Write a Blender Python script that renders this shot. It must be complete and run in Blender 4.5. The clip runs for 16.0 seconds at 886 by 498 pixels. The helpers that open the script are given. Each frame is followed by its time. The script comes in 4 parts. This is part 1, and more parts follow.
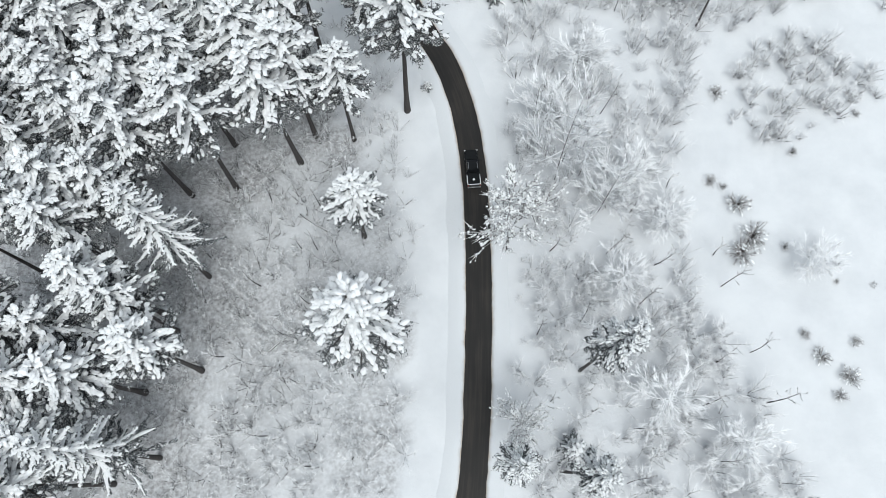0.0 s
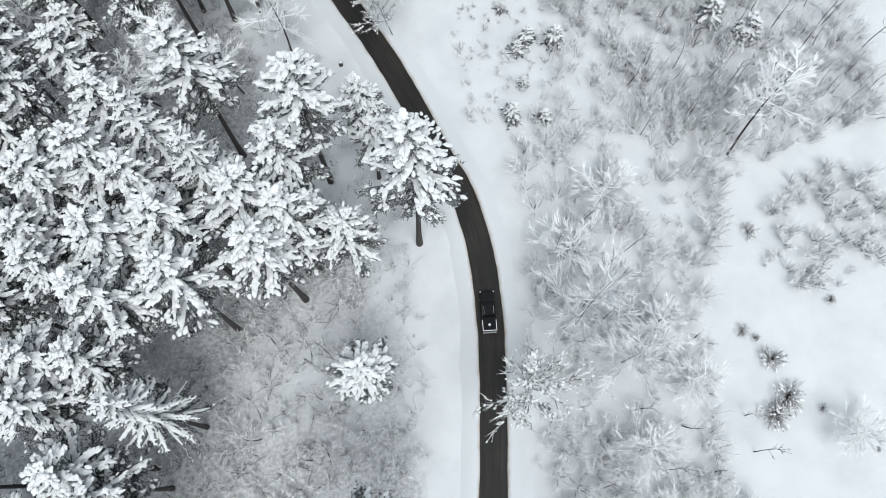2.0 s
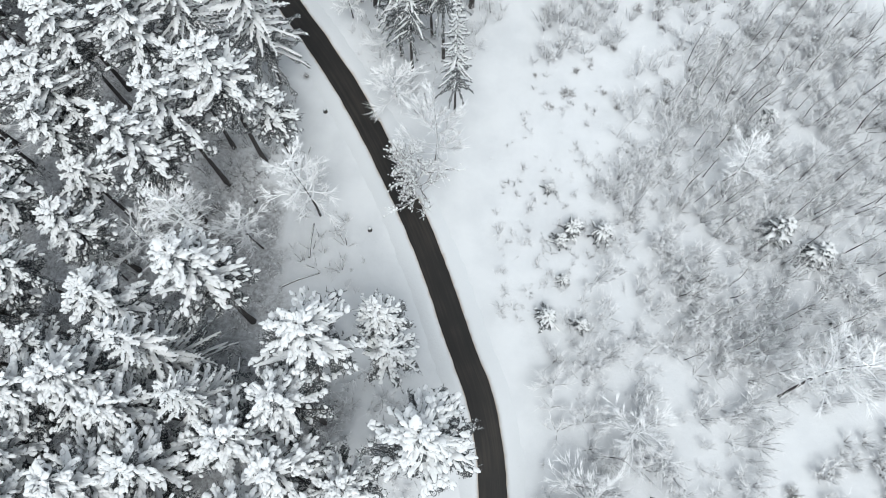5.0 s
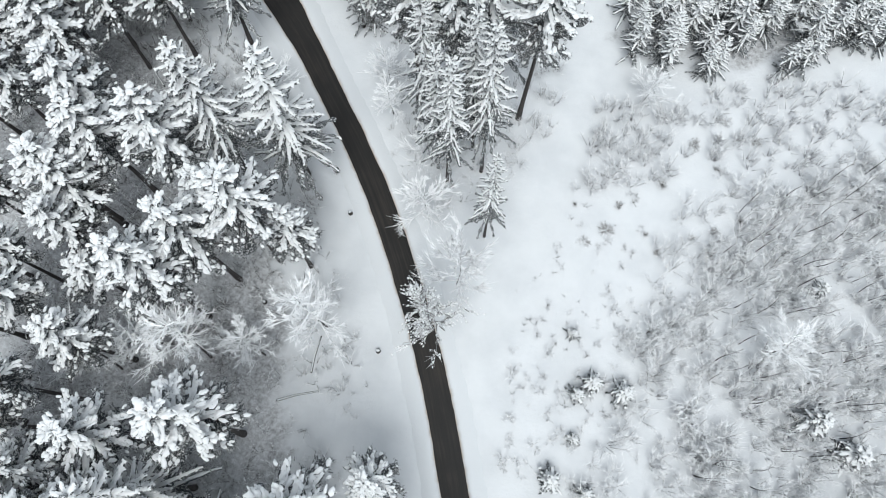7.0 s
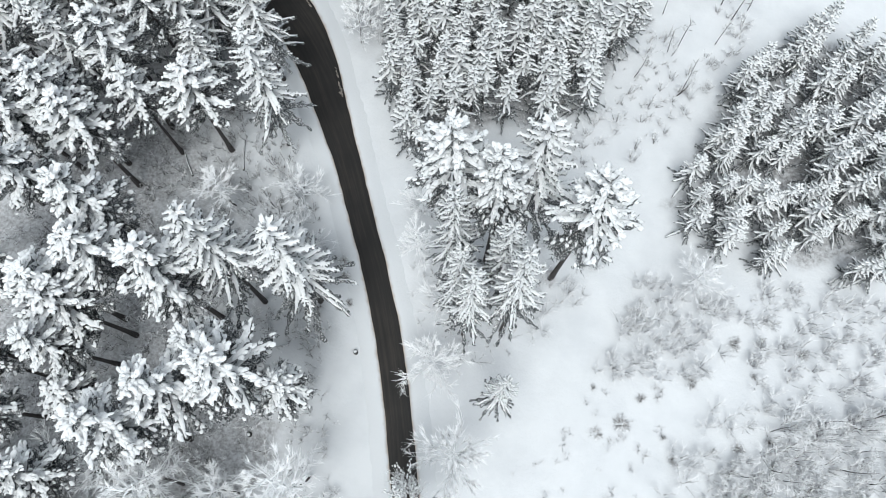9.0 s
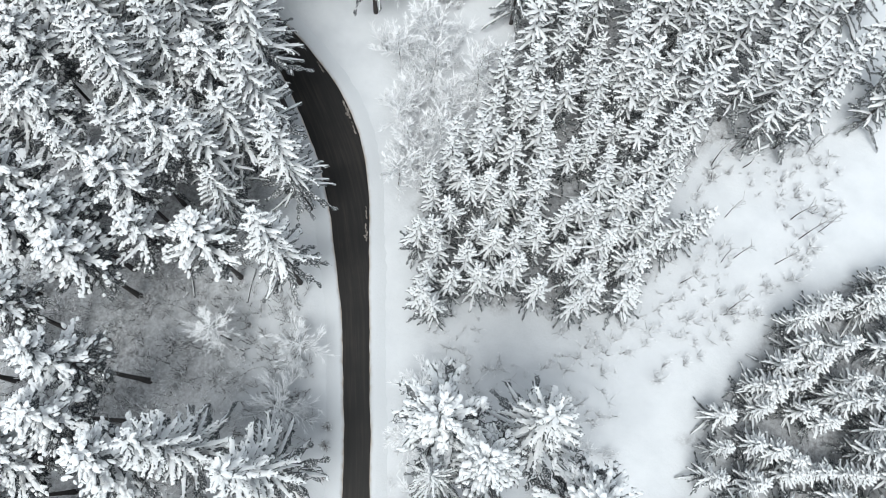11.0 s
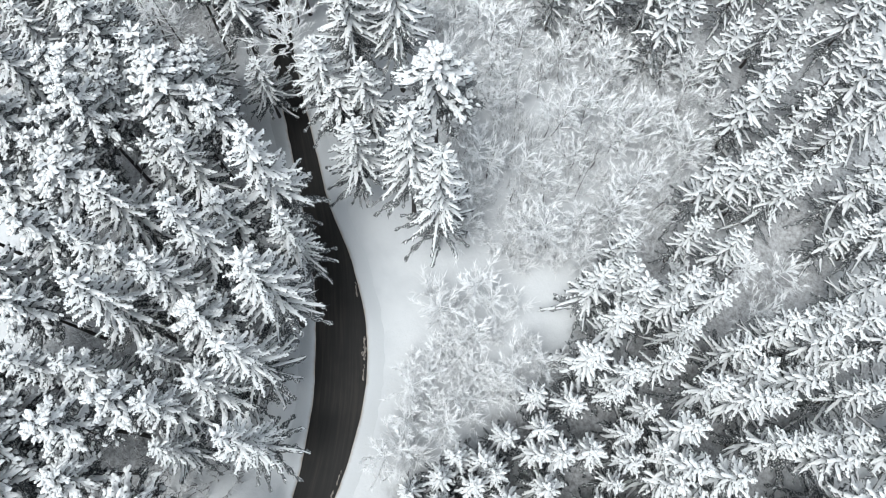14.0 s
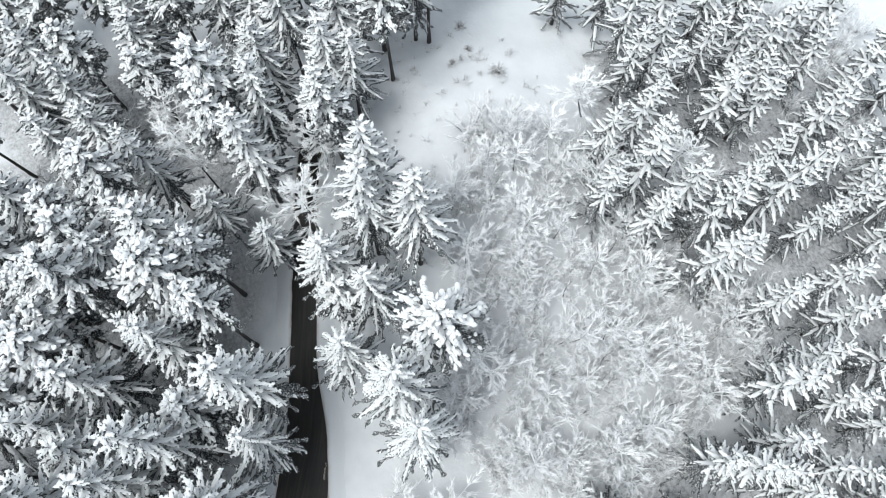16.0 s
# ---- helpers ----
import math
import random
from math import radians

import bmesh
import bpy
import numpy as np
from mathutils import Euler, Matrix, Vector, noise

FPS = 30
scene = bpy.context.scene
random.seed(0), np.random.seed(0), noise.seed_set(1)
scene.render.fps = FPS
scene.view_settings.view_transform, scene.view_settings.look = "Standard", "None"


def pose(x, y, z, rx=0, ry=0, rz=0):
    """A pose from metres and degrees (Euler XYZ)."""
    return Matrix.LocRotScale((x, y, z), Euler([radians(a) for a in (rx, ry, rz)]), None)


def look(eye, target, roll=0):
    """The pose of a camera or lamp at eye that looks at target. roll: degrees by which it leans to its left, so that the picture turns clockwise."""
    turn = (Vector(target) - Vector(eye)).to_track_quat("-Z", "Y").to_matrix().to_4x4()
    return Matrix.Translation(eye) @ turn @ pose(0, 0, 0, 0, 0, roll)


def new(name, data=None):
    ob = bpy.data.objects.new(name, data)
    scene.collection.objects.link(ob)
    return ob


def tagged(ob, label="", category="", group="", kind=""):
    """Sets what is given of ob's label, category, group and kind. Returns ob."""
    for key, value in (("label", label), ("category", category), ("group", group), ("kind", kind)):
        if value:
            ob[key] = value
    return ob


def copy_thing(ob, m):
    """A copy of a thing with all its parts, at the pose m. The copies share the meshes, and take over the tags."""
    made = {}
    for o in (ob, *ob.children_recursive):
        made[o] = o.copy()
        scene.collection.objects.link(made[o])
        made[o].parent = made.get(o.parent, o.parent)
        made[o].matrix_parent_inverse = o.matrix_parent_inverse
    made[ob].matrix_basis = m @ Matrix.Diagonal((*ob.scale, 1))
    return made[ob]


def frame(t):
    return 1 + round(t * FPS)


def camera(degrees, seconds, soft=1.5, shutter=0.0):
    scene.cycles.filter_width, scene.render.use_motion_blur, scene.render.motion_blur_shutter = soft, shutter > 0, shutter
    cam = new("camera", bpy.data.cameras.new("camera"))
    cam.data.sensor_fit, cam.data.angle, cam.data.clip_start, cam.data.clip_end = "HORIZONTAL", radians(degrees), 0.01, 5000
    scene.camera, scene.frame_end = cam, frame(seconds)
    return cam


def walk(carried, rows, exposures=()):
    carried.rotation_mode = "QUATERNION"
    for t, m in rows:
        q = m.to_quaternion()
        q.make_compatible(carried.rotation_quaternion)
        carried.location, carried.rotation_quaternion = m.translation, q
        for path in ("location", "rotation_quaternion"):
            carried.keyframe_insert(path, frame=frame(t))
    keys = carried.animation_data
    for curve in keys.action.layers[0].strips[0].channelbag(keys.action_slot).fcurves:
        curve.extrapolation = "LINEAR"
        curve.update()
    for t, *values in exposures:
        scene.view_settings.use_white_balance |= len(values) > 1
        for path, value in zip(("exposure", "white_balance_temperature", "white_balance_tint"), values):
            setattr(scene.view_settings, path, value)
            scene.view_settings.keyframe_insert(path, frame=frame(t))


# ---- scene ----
cam = camera(63.4, 16.0, soft=0.55)
PATH = [
    (0.0, (0.000, 0.000, 91.000), (0.000, 26.313, 4.933), 0.000),
    (0.5, (-0.385, 5.237, 90.991), (-0.542, 31.400, 4.878), -0.329),
    (1.0, (-0.847, 10.156, 90.965), (-1.004, 36.469, 4.898), -0.227),
    (1.5, (-1.078, 15.002, 90.916), (-1.392, 41.315, 4.850), -0.254),
    (2.0, (-1.232, 19.604, 90.874), (-1.860, 45.917, 4.809), -0.508),
    (2.5, (-1.463, 24.111, 90.883), (-2.252, 50.573, 4.865), -0.333),
    (3.0, (-1.694, 28.639, 90.818), (-2.957, 55.100, 4.806), -0.412),
    (3.5, (-2.002, 33.072, 90.805), (-3.739, 59.531, 4.799), -0.092),
    (4.0, (-2.233, 37.527, 90.718), (-4.602, 63.981, 4.726), -0.093),
    (6.5, (-4.389, 59.934, 90.643), (-11.024, 85.155, 4.505), 0.118),
    (7.0, (-5.236, 64.514, 90.675), (-12.691, 89.435, 4.516), 0.093),
    (7.5, (-6.160, 69.411, 90.723), (-14.566, 94.034, 4.565), 0.003),
    (8.0, (-7.392, 74.404, 90.719), (-16.809, 98.598, 4.545), 0.305),
    (10.5, (-17.270, 102.388, 91.057), (-32.741, 123.678, 4.991), 0.219),
    (11.0, (-20.343, 108.118, 91.187), (-36.745, 128.568, 5.089), 0.711),
    (11.5, (-23.639, 113.899, 91.288), (-41.211, 133.335, 5.186), 0.774),
    (12.0, (-27.144, 119.444, 91.366), (-45.995, 137.781, 5.294), 0.664),
    (12.5, (-31.005, 124.830, 91.467), (-51.118, 142.074, 5.455), 0.430),
    (13.0, (-35.215, 130.178, 91.540), (-56.331, 146.160, 5.524), 0.406),
    (13.5, (-39.823, 135.158, 91.590), (-61.779, 149.839, 5.552), 0.618),
    (14.0, (-44.774, 139.960, 91.735), (-67.645, 153.140, 5.694), 0.396),
    (14.5, (-49.808, 144.345, 91.791), (-73.687, 156.160, 5.825), 0.163),
    (15.0, (-55.219, 148.467, 91.847), (-79.698, 159.091, 5.894), 0.364),
    (15.5, (-60.869, 152.395, 91.977), (-85.906, 161.741, 6.036), 0.254),
    (16.0, (-66.811, 155.939, 92.061), (-92.215, 163.908, 6.090), 0.098),
]
walk(cam, [(t, look(eye, target, roll)) for t, eye, target, roll in PATH],
     exposures=[(0, 0.68, 6500, 3), (4, 0.70, 6500, 3), (8, 0.78, 6500, 3), (10.5, 0.87, 6500, 3), (16, 0.99, 6500, 3)])

# ---------------------------------------------------------------- light
world = bpy.data.worlds.new("overcast_sky")
scene.world = world
world.use_nodes = True
wn = world.node_tree
sky = wn.nodes.new("ShaderNodeTexSky")
sky.sky_type = "NISHITA"
sky.sun_disc = False
sky.sun_elevation = radians(63)
sky.sun_rotation = radians(164)
sky.air_density, sky.dust_density, sky.ozone_density = 1.2, 4.0, 1.0
pale = wn.nodes.new("ShaderNodeMix")
pale.data_type = "RGBA"
pale.inputs["Factor"].default_value = 0.62
pale.inputs[7].default_value = (7.4, 7.9, 8.75, 1)
wn.links.new(sky.outputs[0], pale.inputs[6])
wn.links.new(pale.outputs[2], wn.nodes["Background"].inputs[0])
wn.nodes["Background"].inputs[1].default_value = 0.064

sun = new("sun", bpy.data.lights.new("sun", "SUN"))
sun.data.energy, sun.data.angle, sun.data.color = 1.55, radians(32), (0.95, 0.958, 1.0)
sun.matrix_world = look((14, -50, 112), (0, 0, 0))

# ---------------------------------------------------------------- terrain and road line
ROAD = [
    (-16, -60, 3.4), (-6, -42, 3.4), (0.4, -22, 3.4), (3.3, -3.3, 3.4), (4.2, 8.5, 3.4), (4.6, 22.9, 3.4), (4.5, 31, 3.4),
    (4.1, 39.5, 3.4), (2.9, 47.6, 3.4), (0.5, 55.3, 3.4), (-2.6, 61.2, 3.4), (-6.2, 68.3, 3.4), (-10.6, 76.4, 3.4),
    (-16.2, 85.2, 3.4), (-22.8, 94.6, 3.4), (-29, 102.2, 3.4), (-35, 108.8, 3.5), (-41.9, 116.3, 3.8), (-48, 122.4, 4.8),
    (-54.2, 128.5, 6.0), (-60.6, 133.4, 6.9), (-68, 137.3, 6.9), (-76.3, 140.2, 5.4), (-85, 142.1, 3.8), (-96, 145.2, 3.4),
    (-104, 147.4, 3.4), (-117, 152, 3.4), (-140, 163, 3.4), (-170, 182, 3.4), (-200, 204, 3.4),
]


def slope(x, y):
    """The lie of the land without its small bumps."""
    x, y = np.clip(x, -175, 110), np.clip(y, -70, 265)
    return -0.035 * (y - 70) + 0.04 * x - 0.3 + 9 * np.exp(-((x + 110) ** 2 + (y - 172) ** 2) / 968)


def road_samples(step=1.0):
    """Centre points, half widths and unit normals (to the right) along the road, evenly spaced."""
    p = np.array(ROAD, float)
    out = []
    for i in range(1, len(p) - 2):
        a, b, c, d = p[i - 1], p[i], p[i + 1], p[i + 2]
        for t in np.linspace(0, 1, 14, endpoint=False):
            out.append(0.5 * (2 * b + (c - a) * t + (2 * a - 5 * b + 4 * c - d) * t**2 + (3 * b - a - 3 * c + d) * t**3))
    out = np.array(out)
    run = np.r_[0, np.cumsum(np.hypot(*np.diff(out[:, :2], axis=0).T))]
    at = np.arange(0, run[-1], step)
    q = np.stack([np.interp(at, run, out[:, k]) for k in range(3)], 1)
    way = np.gradient(q[:, :2], axis=0)
    way /= np.linalg.norm(way, axis=1)[:, None]
    return at, q[:, :2], q[:, 2] / 2, np.stack([way[:, 1], -way[:, 0]], 1)


RUN, CENTRE, HALF, RIGHT = road_samples()


def off_road(x, y):
    """Metres from the road's edge (negative on it)."""
    x, y = np.asarray(x, float), np.asarray(y, float)
    best = np.full(x.shape, 1e9)
    for i in range(len(CENTRE)):
        best = np.minimum(best, np.hypot(x - CENTRE[i, 0], y - CENTRE[i, 1]) - HALF[i])
    return best


# ---------------------------------------------------------------- materials
def material(name, rough=0.7, metal=0.0):
    m = bpy.data.materials.new(name)
    m.use_nodes = True
    b = m.node_tree.nodes["Principled BSDF"]
    b.inputs["Roughness"].default_value, b.inputs["Metallic"].default_value = rough, metal
    return m, m.node_tree, b


def node(nt, kind, **values):
    n = nt.nodes.new(kind)
    for k, v in values.items():
        n.inputs[k].default_value = v
    return n


def ramp(nt, source, stops):
    r = nt.nodes.new("ShaderNodeValToRGB")
    while len(r.color_ramp.elements) < len(stops):
        r.color_ramp.elements.new(0.5)
    for e, (at, col) in zip(r.color_ramp.elements, stops):
        e.position, e.color = at, (*col, 1)
    nt.links.new(source, r.inputs[0])
    return r.outputs[0]


def bump(nt, b, source, strength, distance):
    n = node(nt, "ShaderNodeBump", Strength=strength, Distance=distance)
    nt.links.new(source, n.inputs["Height"])
    nt.links.new(n.outputs[0], b.inputs["Normal"])


def place(nt):
    return nt.nodes.new("ShaderNodeNewGeometry").outputs["Position"]


def noise_of(nt, where, scale, detail=4.0, rough=0.55):
    n = node(nt, "ShaderNodeTexNoise", Scale=scale, Detail=detail, Roughness=rough)
    nt.links.new(where, n.inputs["Vector"])
    return n.outputs["Fac"]


def snow_material(name, light, dim, scale, grain, depth, through_light=0.0):
    m, nt, b = material(name, 0.65)
    at = place(nt)
    big = noise_of(nt, at, scale)
    nt.links.new(ramp(nt, big, [(0.3, dim), (0.62, light)]), b.inputs["Base Color"])
    bump(nt, b, noise_of(nt, at, grain, 5.0, 0.6), 0.6, depth)
    b.inputs["Specular IOR Level"].default_value = 0.25
    if through_light:
        thin = nt.nodes.new("ShaderNodeBsdfTranslucent")
        thin.inputs["Color"].default_value = (*light, 1)
        mix = nt.nodes.new("ShaderNodeMixShader")
        mix.inputs[0].default_value = through_light
        nt.links.new(b.outputs[0], mix.inputs[1])
        nt.links.new(thin.outputs[0], mix.inputs[2])
        nt.links.new(mix.outputs[0], nt.nodes["Material Output"].inputs["Surface"])
    return m


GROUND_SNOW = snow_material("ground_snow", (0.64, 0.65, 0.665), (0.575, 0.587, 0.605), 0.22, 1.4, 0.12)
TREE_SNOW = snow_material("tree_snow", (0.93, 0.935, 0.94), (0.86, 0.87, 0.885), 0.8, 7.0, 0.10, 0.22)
nt = TREE_SNOW.node_tree
b = nt.nodes["Principled BSDF"]
white = b.inputs["Base Color"].links[0].from_socket
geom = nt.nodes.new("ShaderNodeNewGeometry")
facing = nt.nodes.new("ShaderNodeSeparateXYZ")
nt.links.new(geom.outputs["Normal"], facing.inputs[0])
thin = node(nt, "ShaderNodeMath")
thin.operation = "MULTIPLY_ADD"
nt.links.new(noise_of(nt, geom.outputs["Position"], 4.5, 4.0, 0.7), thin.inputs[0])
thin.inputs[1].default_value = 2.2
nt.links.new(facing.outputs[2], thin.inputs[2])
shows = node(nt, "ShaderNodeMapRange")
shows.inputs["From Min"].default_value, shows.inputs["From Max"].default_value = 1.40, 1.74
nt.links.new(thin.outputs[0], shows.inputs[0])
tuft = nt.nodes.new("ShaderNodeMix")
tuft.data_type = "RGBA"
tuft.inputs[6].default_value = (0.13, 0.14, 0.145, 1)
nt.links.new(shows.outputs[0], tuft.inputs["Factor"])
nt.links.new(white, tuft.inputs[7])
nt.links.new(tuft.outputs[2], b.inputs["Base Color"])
nt = GROUND_SNOW.node_tree
b = nt.nodes["Principled BSDF"]
clean = b.inputs["Base Color"].links[0].from_socket
# darkens the snow inside the woods: litter plus tree shade put into the colour
patches = nt.nodes.new("ShaderNodeAttribute")
patches.attribute_name = "litter_shade"
patches = patches.outputs["Fac"]
specks = ramp(nt, noise_of(nt, place(nt), 1.9, 7.0, 0.75), [(0.40, (0.15, 0.15, 0.15)), (0.62, (1, 1, 1))])
both = node(nt, "ShaderNodeMath")
both.operation = "MULTIPLY"
nt.links.new(patches, both.inputs[0])
nt.links.new(specks, both.inputs[1])
part_ = node(nt, "ShaderNodeMath")
part_.operation = "MULTIPLY"
part_.inputs[1].default_value = 0.85
nt.links.new(both.outputs[0], part_.inputs[0])
litter_shade = nt.nodes.new("ShaderNodeMix")
litter_shade.data_type = "RGBA"
litter_shade.inputs[7].default_value = (0.20, 0.19, 0.19, 1)
nt.links.new(part_.outputs[0], litter_shade.inputs["Factor"])
nt.links.new(clean, litter_shade.inputs[6])
nt.links.new(litter_shade.outputs[2], b.inputs["Base Color"])
BANK_SNOW, nt, b = material("bank_snow", 0.65)
uv = nt.nodes.new("ShaderNodeUVMap")
sep = nt.nodes.new("ShaderNodeSeparateXYZ")
nt.links.new(uv.outputs[0], sep.inputs[0])
wob = node(nt, "ShaderNodeMath")
wob.operation = "MULTIPLY_ADD"
nt.links.new(noise_of(nt, place(nt), 0.9), wob.inputs[0])
wob.inputs[1].default_value = 0.5
nt.links.new(sep.outputs[0], wob.inputs[2])
nt.links.new(ramp(nt, wob.outputs[0], [(0.30, (0.42, 0.36, 0.31)), (0.42, (0.52, 0.51, 0.50)), (0.62, (0.60, 0.612, 0.628))]), b.inputs["Base Color"])
bump(nt, b, noise_of(nt, place(nt), 2.5, 5.0, 0.6), 0.6, 0.08)

ASPHALT, nt, b = material("wet_asphalt", 0.55)
uv = nt.nodes.new("ShaderNodeUVMap")
stretch = node(nt, "ShaderNodeMapping", Scale=(9.0, 0.10, 1.0))
nt.links.new(uv.outputs[0], stretch.inputs[0])
streak = noise_of(nt, stretch.outputs[0], 1.0, 5.0, 0.6)
mixed = node(nt, "ShaderNodeMath")
mixed.operation = "MULTIPLY_ADD"
nt.links.new(noise_of(nt, place(nt), 0.16, 3.0), mixed.inputs[0])
mixed.inputs[1].default_value = 0.6
nt.links.new(streak, mixed.inputs[2])
nt.links.new(ramp(nt, mixed.outputs[0], [(0.55, (0.0152, 0.014, 0.0136)), (0.8, (0.021, 0.0193, 0.0182)), (1.0, (0.034, 0.0295, 0.026))]), b.inputs["Base Color"])
b.inputs["Specular IOR Level"].default_value = 0.2
bump(nt, b, noise_of(nt, place(nt), 30.0, 3.0), 0.3, 0.01)

SLUSH, nt, b = material("brown_slush", 0.5)
nt.links.new(ramp(nt, noise_of(nt, place(nt), 3.0), [(0.35, (0.10, 0.085, 0.075)), (0.65, (0.30, 0.26, 0.23))]), b.inputs["Base Color"])


def island_material(name, stops, rough):
    m, nt, b = material(name, rough)
    g = nt.nodes.new("ShaderNodeNewGeometry")
    nt.links.new(ramp(nt, g.outputs["Random Per Island"], stops), b.inputs["Base Color"])
    return m


NEEDLES = island_material("conifer_needles", [(0.0, (0.018, 0.023, 0.026)), (0.6, (0.036, 0.042, 0.046)), (1.0, (0.10, 0.107, 0.112))], 0.6)
nt = NEEDLES.node_tree
b = nt.nodes["Principled BSDF"]
green = b.inputs["Base Color"].links[0].from_socket
dust = nt.nodes.new("ShaderNodeMix")
dust.data_type = "RGBA"
dust.inputs[7].default_value = (0.72, 0.725, 0.735, 1)
nt.links.new(ramp(nt, noise_of(nt, place(nt), 6.0, 4.0, 0.7), [(0.50, (0, 0, 0)), (0.60, (0.88, 0.88, 0.88))]), dust.inputs["Factor"])
nt.links.new(green, dust.inputs[6])
nt.links.new(dust.outputs[2], b.inputs["Base Color"])

PINE_BARK, nt, b = material("pine_bark", 0.9)
grain = noise_of(nt, place(nt), 4.0, 6.0, 0.7)
nt.links.new(ramp(nt, grain, [(0.3, (0.028, 0.025, 0.025)), (0.7, (0.075, 0.066, 0.062))]), b.inputs["Base Color"])
bump(nt, b, grain, 0.8, 0.05)


def frosted(name, wood_dark, wood_light, low, high, white=0.78):
    """Bark with snow lying on whatever faces up."""
    m, nt, b = material(name, 0.8)
    g = nt.nodes.new("ShaderNodeNewGeometry")
    s = nt.nodes.new("ShaderNodeSeparateXYZ")
    nt.links.new(g.outputs["Normal"], s.inputs[0])
    add = node(nt, "ShaderNodeMath")
    add.operation = "MULTIPLY_ADD"
    nt.links.new(noise_of(nt, g.outputs["Position"], 1.6, 3.0), add.inputs[0])
    add.inputs[1].default_value = 0.9
    nt.links.new(s.outputs[2], add.inputs[2])
    lies = node(nt, "ShaderNodeMapRange")
    lies.inputs["From Min"].default_value, lies.inputs["From Max"].default_value = low, high
    nt.links.new(add.outputs[0], lies.inputs[0])
    wood = ramp(nt, noise_of(nt, g.outputs["Position"], 5.0), [(0.3, wood_dark), (0.7, wood_light)])
    mix = nt.nodes.new("ShaderNodeMix")
    mix.data_type = "RGBA"
    nt.links.new(lies.outputs[0], mix.inputs["Factor"])
    nt.links.new(wood, mix.inputs[6])
    mix.inputs[7].default_value = (white, white * 1.006, white * 1.018, 1)
    nt.links.new(mix.outputs[2], b.inputs["Base Color"])
    return m


FROSTED_TWIGS = frosted("frosted_twigs", (0.13, 0.125, 0.13), (0.28, 0.27, 0.28), 0.3, 0.85, 0.9)
BARE_TWIGS = frosted("bare_twigs", (0.085, 0.078, 0.078), (0.20, 0.185, 0.185), 0.6, 1.25)
GREY_TWIGS = frosted("grey_twigs", (0.11, 0.104, 0.112), (0.23, 0.22, 0.235), 0.55, 1.15, 0.74)
BROWN_TWIGS = frosted("brown_twigs", (0.045, 0.036, 0.033), (0.12, 0.10, 0.093), 1.1, 1.6)
DARK_STEMS = frosted("dark_stems", (0.035, 0.03, 0.03), (0.085, 0.075, 0.075), 1.05, 1.5)


def plain(name, colour, rough, metal=0.0, gloss=0.5):
    m, nt, b = material(name, rough, metal)
    b.inputs["Specular IOR Level"].default_value = gloss
    tint = tuple(c * 0.75 for c in colour)
    nt.links.new(ramp(nt, noise_of(nt, place(nt), 6.0), [(0.3, tint), (0.6, colour)]), b.inputs["Base Color"])
    return m


PAINT = plain("black_car_paint", (0.010, 0.011, 0.012), 0.35, gloss=0.12)
GLASS = plain("dark_car_glass", (0.012, 0.013, 0.015), 0.2, gloss=0.15)
RUBBER = plain("tyre_rubber", (0.02, 0.02, 0.02), 0.85)
STEEL = plain("grey_alloy", (0.35, 0.35, 0.36), 0.35, 0.9)
WHITE_TRIM = plain("white_trim", (0.75, 0.76, 0.78), 0.5)
LAMP_RED = plain("red_lamp_lens", (0.25, 0.02, 0.02), 0.25)
LAMP_CLEAR = plain("clear_lamp_lens", (0.6, 0.6, 0.6), 0.2)


# ---------------------------------------------------------------- mesh tools
class Geo:
    """Vertices and faces of one part, gathered up."""

    def __init__(self):
        self.v, self.f, self.n = [], [], 0

    def add(self, verts, faces):
        self.v.append(np.asarray(verts, float).reshape(-1, 3))
        self.f.extend(tuple(i + self.n for i in face) for face in faces)
        self.n += len(self.v[-1])

    def tube(self, pts, radii, sides):
        pts = np.asarray(pts, float)
        way = np.gradient(pts, axis=0)
        way /= np.linalg.norm(way, axis=1)[:, None] + 1e-9
        up = np.array([0, 0, 1.0]) if abs(way[0, 2]) < 0.8 else np.array([1.0, 0, 0])
        a = np.cross(way, up)
        a /= np.linalg.norm(a, axis=1)[:, None] + 1e-9
        c = np.cross(a, way)
        turn = np.linspace(0, 2 * np.pi, sides, endpoint=False) + np.pi / 2
        ring = pts[:, None] + np.asarray(radii)[:, None, None] * (np.cos(turn)[None, :, None] * a[:, None] + np.sin(turn)[None, :, None] * c[:, None])
        faces = [(i * sides + j, i * sides + (j + 1) % sides, (i + 1) * sides + (j + 1) % sides, (i + 1) * sides + j)
                 for i in range(len(pts) - 1) for j in range(sides)]
        if sides > 4:
            faces.append(tuple((len(pts) - 1) * sides + j for j in range(sides)))
        self.add(ring.reshape(-1, 3), faces)

    def twig(self, a, tip, width):
        """The finest twigs: a sliver that tapers to its tip."""
        a, tip = np.asarray(a, float), np.asarray(tip, float)
        n = np.cross(tip - a, (0.2, 0.1, 1.0))
        n *= width / (np.linalg.norm(n) + 1e-9)
        self.add([a - n, a + n, tip], [(0, 1, 2)])

    def mesh(self, name, mat, smooth=False):
        me = bpy.data.meshes.new(name)
        me.from_pydata(np.concatenate(self.v).tolist(), [], self.f)
        me.materials.append(mat)
        if smooth:
            me.polygons.foreach_set("use_smooth", np.ones(len(me.polygons), bool))
        me.update()
        return me


